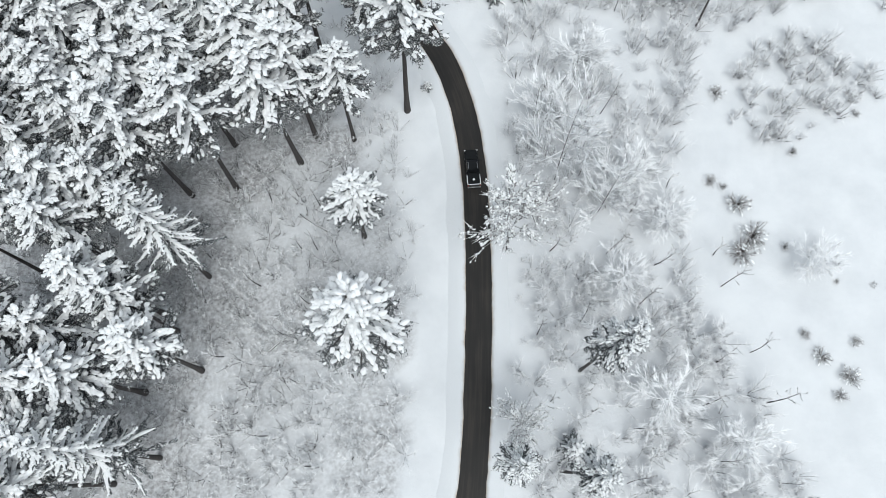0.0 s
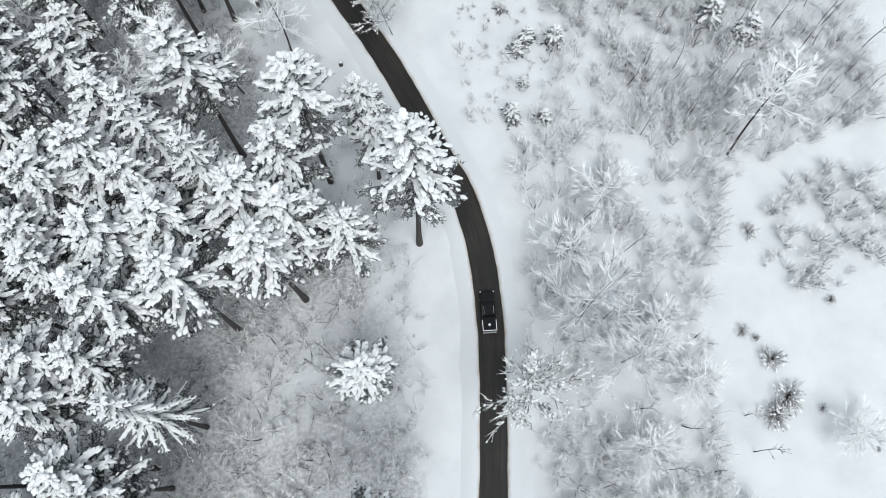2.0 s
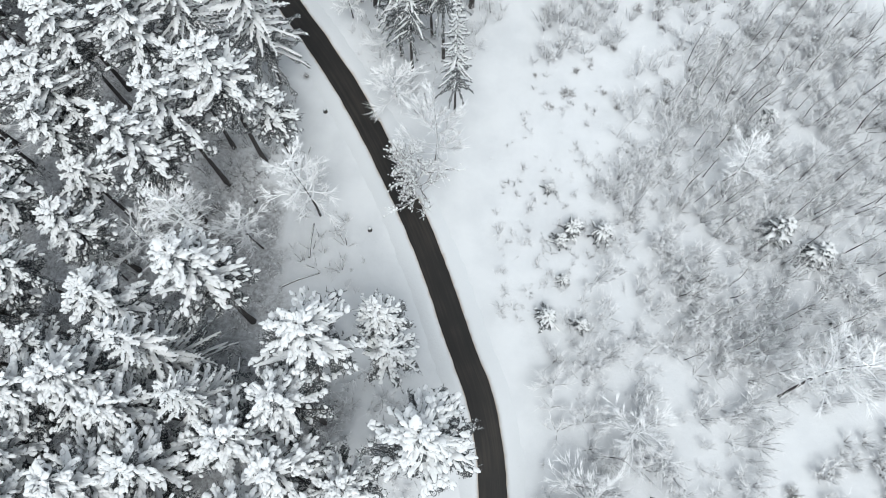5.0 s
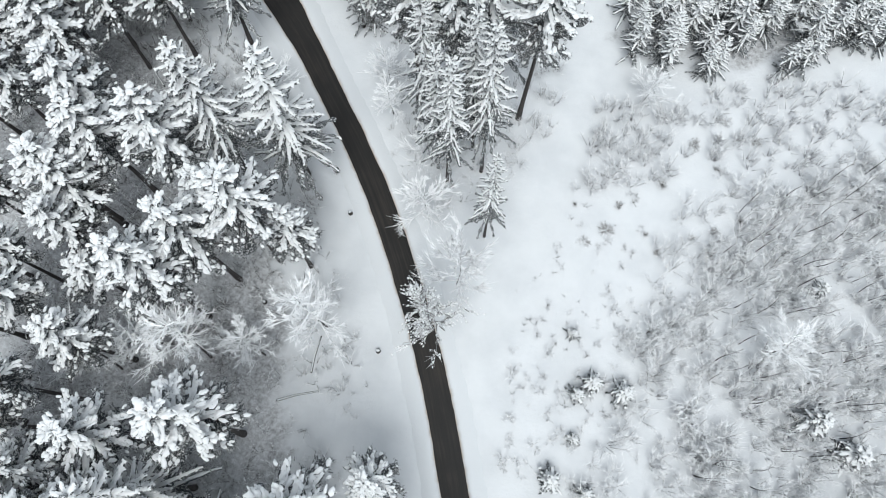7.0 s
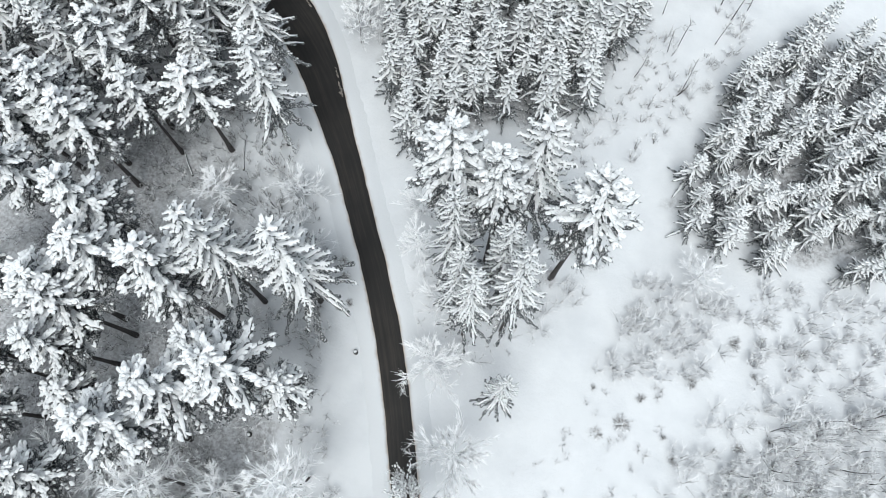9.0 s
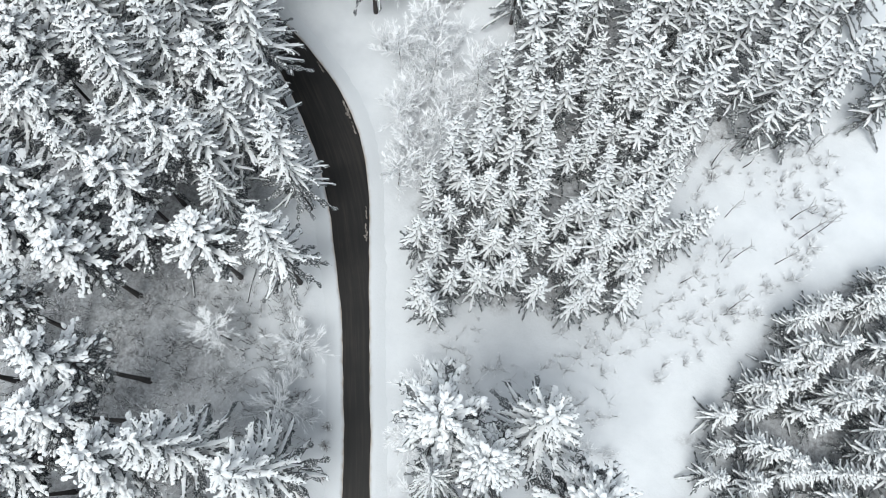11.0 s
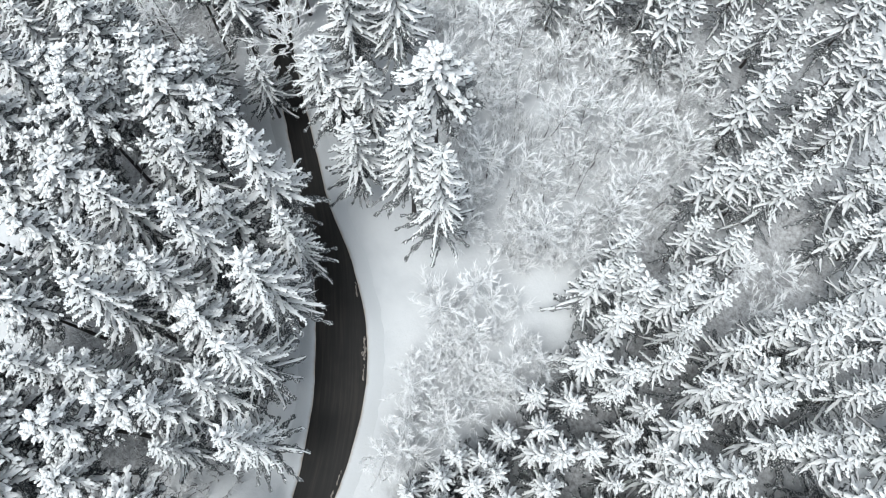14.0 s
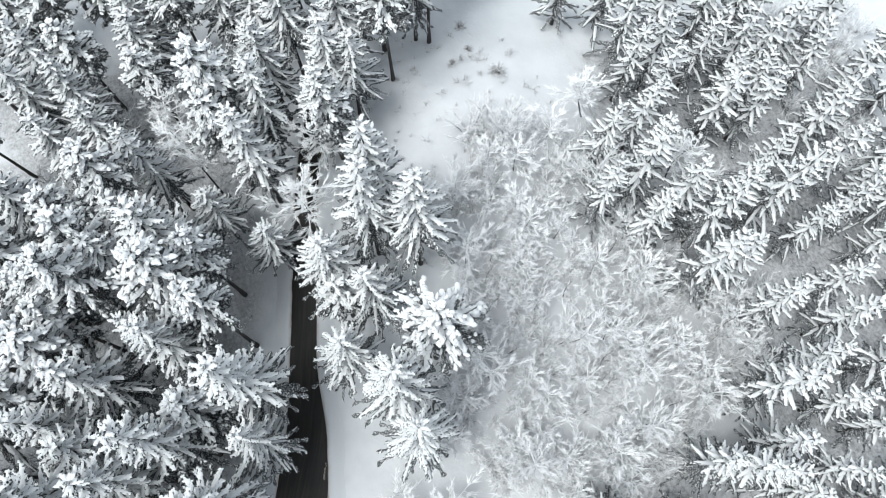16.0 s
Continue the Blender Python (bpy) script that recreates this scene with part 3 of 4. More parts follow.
# ---------------------------------------------------------------- where the conifers stand: x, y, height
TALL_SPRUCES_ROAD = [
    (-34.2, 1.2, 31), (-30.6, 24.0, 31), (-33.2, 53.4, 32), (-27.4, 49.8, 32), (-50.4, 114.6, 29), (-41.0, 93.0, 35),
    (-34.5, 96.5, 33), (-14.5, 117.0, 34),
]
TALL_SPRUCES_NORTH_A = [
    (-74.2, 108.2, 28), (-126.0, 124.2, 24), (-120.6, 119.9, 22), (-100.4, 133.5, 32), (-88.3, 131.2, 32), (-86.6, 123.3, 30),
    (-83.5, 118.4, 31), (-79.9, 121.3, 28), (-77.5, 129.0, 36), (-76.2, 117.5, 36), (-75.8, 137.4, 26), (-75.5, 124.0, 32),
    (-71.0, 112.6, 30), (-70.4, 132.9, 34), (-65.0, 127.4, 32), (-64.3, 122.8, 26), (-63.9, 118.5, 30), (-60.9, 115.8, 22),
    (-56.8, 123.5, 30), (-117.3, 159.2, 22), (-108.3, 145.0, 28), (-105.2, 137.9, 18), (-100.6, 158.3, 31), (-99.4, 143.7, 16),
    (-96.5, 156.2, 30), (-93.4, 161.1, 30), (-88.8, 154.3, 22), (-82.2, 148.8, 23), (-82.1, 138.7, 35), (-76.3, 153.4, 32),
]
TALL_SPRUCES_NORTH_B = [
    (-71.1, 154.0, 32), (-92.9, 150.3, 24),
]
PINES_SOUTH_A = [
    (-37.0, 9.0, 27), (-30.2, 11.7, 26), (-41.0, 29.9, 29), (-41.0, 13.8, 24),
    (-40.5, 24.7, 28), (-36.4, 28.7, 28), (-36.0, 19.1, 27), (-34.2, 35.6, 32), (-33.9, 16.8, 25), (-28.0, 36.3, 31),
    (-10.4, 29.3, 21), (-42.8, 47.5, 30), (-41.2, 38.0, 29), (-39.6, 56.7, 28),
    (-37.6, 48.8, 32), (-35.1, 41.6, 32), (-33.5, 47.4, 29), (-30.0, 61.0, 31), (-29.0, 43.2, 31), (-23.0, 46.5, 29),
    (-19.6, 40.3, 30), (-18.0, 49.8, 30), (-17.7, 44.3, 28), (-17.4, 57.0, 33), (-12.3, 43.6, 24), (-11.9, 61.4, 21),
]
PINES_SOUTH_B = [
    (-10.8, 57.5, 17), (-5.0, 48.0, 34), (-56.2, 82.6, 27), (-53.7, 81.4, 25), (-53.4, 77.2, 24), (-50.6, 73.3, 18),
    (-39.9, 73.7, 31), (-38.0, 79.5, 30), (-33.7, 83.6, 31), (-29.4, 83.9, 20), (-72.7, 103.0, 24), (-66.0, 99.4, 26),
    (-63.4, 106.4, 24), (-57.3, 110.0, 24), (-56.4, 92.4, 31), (-53.6, 87.9, 28), (-44.3, 88.5, 32),
]
PINES_NORTH = [
    (-38.6, 85.2, 27), (-80.3, 110.1, 29), (-69.3, 101.5, 28), (-67.0, 109.2, 29), (-22.9, 111.5, 36), (-17.3, 111.0, 36),
    (-109.4, 128.6, 30), (-101.4, 125.1, 33), (-96.8, 123.8, 35), (-94.6, 133.4, 33), (-93.8, 120.3, 28), (-90.4, 119.3, 30),
    (-87.3, 114.5, 30), (-66.3, 116.0, 31), (-8.6, 113.2, 34), (-116.5, 142.9, 31), (-112.3, 141.7, 27), (-111.4, 155.1, 22),
    (-89.5, 150.4, 19), (-81.0, 159.5, 32),
]
SHORT_SPRUCES = [
    (-35.0, 122.0, 16), (-33.2, 122.2, 12),
]
PLANTED_SPRUCES_A = [
    (-44.6, 136.0, 12), (-40.9, 128.3, 12), (-39.1, 133.6, 12), (-39.0, 130.3, 12), (-37.0, 128.0, 12), (-36.2, 125.0, 12),
    (-35.3, 133.6, 12), (-34.7, 137.2, 12), (-33.6, 130.1, 12), (-33.3, 126.2, 12), (-32.3, 133.4, 12), (-31.1, 128.6, 12),
    (-30.3, 135.1, 13), (-29.1, 130.6, 12), (-28.2, 137.2, 13), (-28.2, 132.5, 13), (-24.7, 132.1, 13), (-24.5, 137.3, 13),
    (-21.4, 136.8, 13), (-19.3, 136.3, 13), (-46.5, 153.9, 14), (-44.8, 143.0, 13), (-44.3, 157.2, 14), (-44.0, 139.7, 13),
    (-43.2, 144.7, 13), (-43.2, 153.1, 14), (-42.9, 161.8, 15), (-41.5, 138.3, 12), (-41.5, 145.5, 13), (-40.8, 150.2, 13),
]
PLANTED_SPRUCES_B = [
    (-39.3, 137.5, 12), (-39.2, 152.9, 14), (-38.3, 145.2, 13), (-38.0, 156.2, 14), (-37.6, 139.2, 12), (-37.2, 149.9, 13),
    (-34.9, 148.1, 13), (-34.9, 159.4, 14), (-34.8, 140.6, 13), (-33.5, 145.0, 13), (-31.9, 149.2, 13), (-31.4, 153.7, 13),
    (-31.0, 161.2, 14), (-30.5, 138.6, 13), (-27.4, 141.4, 13), (-26.9, 144.3, 13), (-26.7, 157.5, 14), (-26.7, 148.4, 13),
    (-24.4, 144.0, 13), (-24.0, 141.5, 13), (-23.9, 160.3, 14), (-23.1, 147.3, 13), (-22.8, 154.4, 14), (-22.2, 149.2, 13),
    (-21.6, 141.2, 13), (-21.3, 144.3, 13), (-19.3, 146.4, 13), (-19.1, 149.5, 14), (-18.3, 141.8, 13), (-17.1, 142.3, 13),
]
PLANTED_SPRUCES_C = [
    (-17.0, 146.0, 13), (-15.2, 148.8, 14), (-14.5, 151.4, 14), (-27.7, 162.6, 14), (-22.0, 163.2, 14),
]
HILL_SPRUCES_A = [
    (-46.9, 162.1, 18), (-92.4, 186.6, 18), (-56.4, 174.2, 16), (-53.9, 167.6, 18), (-53.7, 182.8, 16), (-53.5, 171.0, 18),
    (-50.0, 171.9, 18), (-49.8, 186.0, 16), (-48.7, 167.2, 18), (-48.2, 176.4, 18), (-48.0, 173.6, 16), (-45.8, 179.8, 16),
    (-44.3, 174.1, 16), (-43.0, 165.1, 18), (-42.0, 170.0, 17), (-39.0, 178.3, 16), (-38.7, 184.0, 18), (-36.8, 172.9, 16),
    (-35.8, 178.1, 16), (-35.2, 186.5, 18), (-34.7, 167.0, 18), (-34.4, 175.3, 18), (-33.3, 182.0, 16), (-31.9, 165.2, 17),
    (-31.9, 178.0, 16), (-29.1, 175.1, 18), (-28.4, 168.3, 17), (-28.2, 186.5, 18), (-27.2, 178.0, 16), (-25.7, 182.7, 16),
]
HILL_SPRUCES_B = [
    (-24.4, 179.0, 18), (-24.0, 168.0, 17), (-21.1, 185.9, 18), (-19.8, 173.6, 17), (-19.2, 179.6, 17), (-15.7, 177.9, 17),
    (-14.8, 172.0, 16), (-11.2, 174.8, 16), (-111.2, 202.1, 17), (-110.2, 208.7, 17), (-110.0, 197.2, 17), (-106.0, 200.5, 17),
    (-101.0, 194.8, 17), (-99.8, 189.1, 16), (-96.4, 194.5, 17), (-94.2, 192.5, 21), (-91.7, 209.8, 17), (-90.5, 197.6, 17),
    (-88.9, 205.0, 17), (-88.1, 191.8, 17), (-86.4, 199.4, 23), (-86.3, 207.9, 25), (-81.6, 212.0, 17), (-80.5, 196.2, 21),
    (-79.6, 199.9, 17), (-74.1, 212.0, 17), (-73.7, 203.2, 17), (-69.3, 210.9, 17), (-65.6, 204.4, 17), (-64.9, 201.1, 16),
]
HILL_SPRUCES_C = [
    (-64.1, 198.4, 22), (-59.9, 205.8, 16), (-58.3, 187.9, 17), (-57.5, 196.6, 16), (-57.0, 191.0, 20), (-55.2, 194.0, 17),
    (-53.3, 201.7, 16), (-52.8, 196.3, 16), (-37.5, 198.2, 16), (-37.2, 190.3, 16), (-34.3, 192.4, 18), (-32.8, 187.9, 16),
    (-30.8, 197.4, 18), (-26.3, 192.2, 18), (-110.0, 214.8, 17), (-109.3, 222.6, 17), (-108.5, 217.6, 17), (-90.5, 221.1, 17),
    (-89.0, 214.3, 17), (-83.0, 218.5, 17),
]

rnd = random.Random(4)


def plant(kind, rows, nominal, group, label="", wide=(0.9, 1.12), lean=2.0):
    for i, (x, y, h) in enumerate(rows):
        s = h / nominal
        w = (0.35 + 0.65 * s) * rnd.uniform(*wide)
        kind.put(i, standing(x, y, rnd.uniform(0, 6.28), w, s * rnd.uniform(0.985, 1.015), rnd.uniform(-lean, lean)), label, group)


plant(TALL, TALL_SPRUCES_ROAD, 30, "tall spruces", "tall snow-laden spruce near the road")
NARROW_SPRUCES = [(-15.6, 101.0, 32), (-11.4, 103.6, 35), (-17.6, 103.4, 30), (-19.5, 107.5, 33), (-8.4, 94.5, 27), (-13.6, 107.0, 33)]
plant(TALL, NARROW_SPRUCES, 30, "tall spruces", "slender tall spruce with snow-laden branches and a bare lower trunk", (0.6, 0.7))
plant(TALL, TALL_SPRUCES_NORTH_A + TALL_SPRUCES_NORTH_B, 30, "tall spruces")
plant(PINES, PINES_SOUTH_A + PINES_SOUTH_B, 29, "pines", wide=(1.0, 1.24))
plant(PINES, PINES_NORTH, 29, "pines")
plant(PINES, [(-8.0, 13.2, 34.5)], 29, "pines", "single broad pine with a snow-clumped crown", (1.18, 1.2), 0.5)
plant(PINES, [(6.9, 0.6, 26), (14.2, -0.4, 25.5), (16.8, 11.5, 30)], 29, "pines", "slender pine with a small snow-clumped crown", (0.62, 0.68), 1.0)
ROAD_END = [(-114.5, 147.0, 27), (-120.7, 149.4, 26), (-118.2, 156.8, 25), (-124.4, 160.2, 24), (-112.0, 155.0, 24), (-127.5, 153.0, 26), (-131, 163.5, 24)]
plant(TALL, ROAD_END, 30, "tall spruces", "tall snow-laden spruce near the road")
plant(PINES, [(-132.5, 166.8, 28), (-126.5, 172.4, 28)], 29, "pines")
plant(YOUNG, SHORT_SPRUCES, 13, "planted spruces", "single young spruce beside the track", (1.15, 1.3))
plant(YOUNG, [(x, y - 0.3, h + 2) for x, y, h in PLANTED_SPRUCES_A + PLANTED_SPRUCES_B + PLANTED_SPRUCES_C], 13, "planted spruces", wide=(1.0, 1.28))
plant(HILL, [(x, y - 1.4, h + 4) for x, y, h in HILL_SPRUCES_A + HILL_SPRUCES_B + HILL_SPRUCES_C], 17, "hillside spruces", wide=(0.85, 1.05))


def scatter(poly, spacing, seed, jitter=0.42, clear=1.5):
    """Jittered grid points in an outline, kept off the road."""
    r = random.Random(seed)
    x0, x1 = min(p[0] for p in poly), max(p[0] for p in poly)
    y0, y1 = min(p[1] for p in poly), max(p[1] for p in poly)
    pts = []
    for i in range(int((x1 - x0) / spacing) + 1):
        for j in range(int((y1 - y0) / spacing) + 1):
            x = x0 + (i + 0.5 * (j % 2) + r.uniform(-jitter, jitter)) * spacing
            y = y0 + (j + r.uniform(-jitter, jitter)) * spacing
            if inside(x, y, poly):
                pts.append((x, y))
    far = off_road([p[0] for p in pts], [p[1] for p in pts])
    return [p for p, d in zip(pts, far) if d > clear]


STANDING = [p[:2] for rows in (TALL_SPRUCES_ROAD, NARROW_SPRUCES, ROAD_END, TALL_SPRUCES_NORTH_A, TALL_SPRUCES_NORTH_B, PINES_SOUTH_A, PINES_SOUTH_B, PINES_NORTH,
                               HILL_SPRUCES_A, HILL_SPRUCES_B, HILL_SPRUCES_C, PLANTED_SPRUCES_A, PLANTED_SPRUCES_B, PLANTED_SPRUCES_C) for p in rows]


def fill(poly, spacing, seed, low, high, room, clear=3.0):
    """More trees of a stand, where there is room between those that stand already."""
    r, rows = random.Random(seed), []
    for x, y in scatter(poly, spacing, seed, 0.4, clear):
        if all(math.hypot(x - a, y - c) > room for a, c in STANDING):
            STANDING.append((x, y))
            rows.append((x, y, r.uniform(low, high)))
    return rows


WEST_WOOD = fill([(-56, -8), (-38, -8), (-38, 60), (-47, 62), (-60, 60), (-56, 20)], 4.9, 61, 24, 30, 4.0)
MID_WOOD = fill([(-72, 72), (-58, 72), (-60, 84), (-72, 98), (-78, 108), (-104, 112), (-92, 98), (-78, 86)], 5.6, 62, 22, 29, 4.2)
BEND_WOOD = fill([(-64, 56), (-44, 57), (-44, 66), (-56, 74), (-68, 74)], 5.0, 66, 22, 28, 4.0)
NORTH_WOOD = fill([(-116, 112), (-76, 106), (-63, 112), (-60, 119), (-72, 131), (-84, 135), (-100, 140), (-113, 138)], 5.2, 63, 24, 31, 3.9)
FAR_WOOD = fill([(-156, 104), (-114, 104), (-118, 122), (-124, 136), (-124, 148), (-112, 156), (-122, 168), (-136, 190), (-150, 150)], 5.6, 64, 20, 28, 4.2)
HILL_FILL = fill([(-126, 192), (-104, 199), (-90, 209), (-66, 208), (-50, 202), (-30, 188), (-12, 180), (4, 184), (-10, 198), (-30, 208), (-56, 218), (-72, 236), (-108, 240), (-122, 226)], 6.0, 65, 18, 23, 4.0)
plant(PINES, WEST_WOOD, 29, "pines", wide=(0.9, 1.1))
plant(PINES, MID_WOOD + BEND_WOOD, 29, "pines", wide=(0.95, 1.22))
plant(TALL, NORTH_WOOD[::2] + FAR_WOOD[::2], 30, "tall spruces")
plant(PINES, NORTH_WOOD[1::2] + FAR_WOOD[1::2], 29, "pines")
plant(HILL, HILL_FILL, 17, "hillside spruces")
PLANTED_FILL = fill([(-46, 135), (-40, 126), (-35, 123.5), (-30, 127), (-22, 131), (-15, 138), (-13, 152), (-20, 158), (-28, 166), (-40, 164), (-47, 154)], 3.1, 67, 12, 16, 2.6)
plant(YOUNG, PLANTED_FILL, 13, "planted spruces", wide=(0.95, 1.2))
EAST_STAND = [(1, 129), (1, 152), (7, 166), (28, 168), (42, 142), (36, 134), (24, 130), (13, 125.5), (7, 126)]
plant(HILL, [(x, y, rnd.uniform(8, 12.5)) for x, y in scatter(EAST_STAND, 3.4, 5, 0.7)], 17, "track-side spruces", "snow-covered spruce of the stand beside the track")


# ---------------------------------------------------------------- bare trees, shrubs, undergrowth
def bare_wood(rnd, height, radius, limbs, twigs, fine, low=0.3, rise=0.6, coat=1.0):
    """Trunk, limbs and twigs of a leafless tree."""
    trunk, crown = Geo(), Geo()
    s = np.linspace(0, 1, 8)
    wx, wy = rnd.uniform(-0.06, 0.06) * height, rnd.uniform(-0.06, 0.06) * height
    line = np.stack([wx * np.sin(s * 2.5), wy * np.sin(s * 3.1), height * 0.9 * s], 1)
    trunk.tube(line, (0.007 * height + 0.02) * (1 - 0.85 * s), 6)
    for i in range(limbs):
        u = low + (0.98 - low) * (i + rnd.random()) / limbs
        at = np.array([np.interp(u, s, line[:, k]) for k in range(3)])
        a = i * 2.4 + rnd.uniform(-0.6, 0.6)
        long = radius * (1.15 - 0.75 * u) * rnd.uniform(0.7, 1.15)
        d = np.array([math.cos(a), math.sin(a), rise * rnd.uniform(0.6, 1.3)])
        t = np.linspace(0, 1, 4)
        limb = at + np.outer(t * long, d) + np.outer(long * 0.22 * t**2, (rnd.uniform(-1, 1), rnd.uniform(-1, 1), rnd.uniform(-0.5, 0.6)))
        crown.tube(limb, (0.0045 * height + 0.02) * (1.05 - 0.8 * t), 4)
        for j in range(twigs):
            w = rnd.uniform(0.2, 1.0)
            k = min(2, int(w * 3))
            o = limb[k] + (limb[k + 1] - limb[k]) * (w * 3 - k)
            q = d + np.array([rnd.uniform(-1, 1), rnd.uniform(-1, 1), rnd.uniform(-0.3, 0.7)]) * 0.95
            q *= long * rnd.uniform(0.25, 0.55) / np.linalg.norm(q)
            m = o + q * 0.5 + np.array([rnd.uniform(-0.1, 0.1), rnd.uniform(-0.1, 0.1), 0.05]) * long
            crown.tube([o, m, o + q], [0.035 * coat, 0.028 * coat, 0.012 * coat], 3)
            for _ in range(fine):
                e = o + q * rnd.uniform(0.25, 0.95)
                f = q * 0.5 + np.array([rnd.uniform(-1, 1), rnd.uniform(-1, 1), rnd.uniform(-0.4, 0.6)]) * long * 0.16
                crown.twig(e, e + f, 0.030 * coat)
    return trunk, crown


def clumped_tree(seed, label, height, radius, limbs, twigs, fine, clumps):
    """A leafless tree with lumps of snow caught all over its twigs."""
    rnd = random.Random(seed)
    trunk, crown = bare_wood(rnd, height, radius, limbs, twigs, fine, 0.25, 0.5, 1.5)
    snow = Geo()
    tips = np.concatenate(crown.v)
    for _ in range(clumps):
        at = tips[rnd.randrange(len(tips))]
        size = rnd.uniform(0.18, 0.42)
        lobe(snow, rnd, at + np.array([0, 0, 0.06]), (at[0] + rnd.uniform(-1, 1), at[1] + rnd.uniform(-1, 1), 0.1), size, size * rnd.uniform(0.6, 0.9), size * 0.5)
    ob = root("bare_tree", label, "tree")
    part("trunk", trunk, BARE_TWIGS, ob, smooth=True)
    part("crown", crown, BARE_TWIGS, ob, "thin grey branches", kind="stuff")
    part("snow_load", snow, TREE_SNOW, ob, "white snow lumps caught in the twigs", True, kind="stuff")
    return ob


def bare_tree(seed, label, height, radius, limbs, twigs, fine, bark, twig_mat, low=0.3, rise=0.6, coat=1.0, name="bare_tree"):
    trunk, crown = bare_wood(random.Random(seed), height, radius, limbs, twigs, fine, low, rise, coat)
    ob = root(name, label, "tree")
    part("trunk", trunk, bark, ob, smooth=True)
    part("crown", crown, twig_mat, ob, "snow-dusted bare branches", kind="stuff")
    return ob


BIRCH = Kind([lambda k=k: bare_tree(90 + k, "tall leafless birch with snow-dusted branches", 22, 4.8, 24, 8, 11, DARK_STEMS, FROSTED_TWIGS, 0.4, 0.55, 1.4) for k in range(2)])
BROAD = Kind([lambda k=k: bare_tree(95 + k, "wide leafless tree with frosted spreading branches", 11, 5.4, 22, 8, 11, BARE_TWIGS, FROSTED_TWIGS, 0.15, 0.5, 1.3) for k in range(2)])
FROSTY = Kind([lambda k=k: bare_tree(120 + k, "round leafless tree coated white with frost", 7.5, 3.0, 16, 6, 10, BARE_TWIGS, FROSTED_TWIGS, 0.2, 0.75, 1.15, "frosted_tree") for k in range(3)])
SAPLING = Kind([lambda k=k: bare_tree(100 + k, "thin leafless sapling with a dark stem", 8.5, 1.5, 7, 3, 4, DARK_STEMS, BARE_TWIGS, 0.45, 1.0, 1.0, "sapling") for k in range(3)])

TALL_BARE = [
    (-24.3, 76.7, 22), (-37.6, 68.7, 24), (36.5, 61, 23), (29.3, 89.3, 14), (-43, 69, 15), (-48, 64, 16), (-31, 71, 13),
    (-113, 137, 20), (-121, 134, 18), (-101.5, 149.5, 20), (-127, 146, 17), (-108, 190, 13), (-96, 199, 13), (-47, 186, 12),
    (-62, 80, 16), (-26, 109, 10), (-52, 103, 11), (-110.5, 152.6, 17),
]
WIDE_BARE = [
    (-17, 96, 8.5), (14, 46, 9), (24, 36, 9),
    (26, 8, 8), (34, 3, 8), (-44, 108, 7), (22, 22, 8), (-40, 101, 8),
    (28, 30, 8), (19, 54, 8), (-19, 104, 7), (-28, 114, 7), (46, 24, 7), (27, 140, 9), (8, 121, 7),
]
CLUMPED = Kind([lambda k=k: clumped_tree(110 + k, "leafless tree with lumps of snow on its twigs", 11, 4.6, 26, 7, 7, 1300) for k in range(2)])
LUMPY_BARE = [(-9.8, 80.6, 18, 0.85, 9), (8.6, 28.3, 21, 1.05, 3), (9.6, 5.2, 13, 0.75, 6)]
for i, (x, y, h, w, lean) in enumerate(LUMPY_BARE):
    CLUMPED.put(i, standing(x, y, -1.57, w, h / 11, lean), group="bare trees")
for i, (x, y, h, w) in enumerate([(15.0, 37.2, 25, 1.0), (-10.1, 87.0, 17.5, 0.75), (20.5, 32.5, 17, 0.8)]):
    BROAD.put(i, standing(x, y, rnd.uniform(0, 6.28), w, h / 11), group="bare trees")
for i, (x, y, h) in enumerate(TALL_BARE):
    BIRCH.put(i, standing(x, y, rnd.uniform(0, 6.28), 0.4 + 0.6 * h / 22, h / 22, rnd.uniform(-5, 5)), group="bare trees")
for i, (x, y, h) in enumerate(WIDE_BARE):
    BROAD.put(i, standing(x, y, rnd.uniform(0, 6.28), h / 11, h / 11), group="bare trees")
SAPLING_WOOD = [(24, 60), (58, 66), (58, 118), (40, 122), (20, 104), (21, 80)]
CLEARING_EDGE = [(-10, 143), (-2, 140), (4, 168), (-7, 184), (-18, 172), (-24, 160), (-12, 156)]
for i, (x, y) in enumerate(scatter(SAPLING_WOOD, 4.0, 21, 0.8) + scatter([(11, -6), (44, -6), (32, 40), (13, 62)], 6.5, 25) + scatter(CLEARING_EDGE, 6.2, 22, 0.9) + scatter([(-100, 170), (-84, 165), (-62, 166), (-60, 190), (-76, 204), (-98, 188)], 5.5, 24) + scatter([(-31, 2), (-6, -4), (-6, 40), (-24, 36)], 6.5, 23)):
    SAPLING.put(i, standing(x, y, rnd.uniform(0, 6.28), rnd.uniform(0.7, 1.2), rnd.uniform(0.6, 1.15), rnd.uniform(-7, 7)), group="saplings")


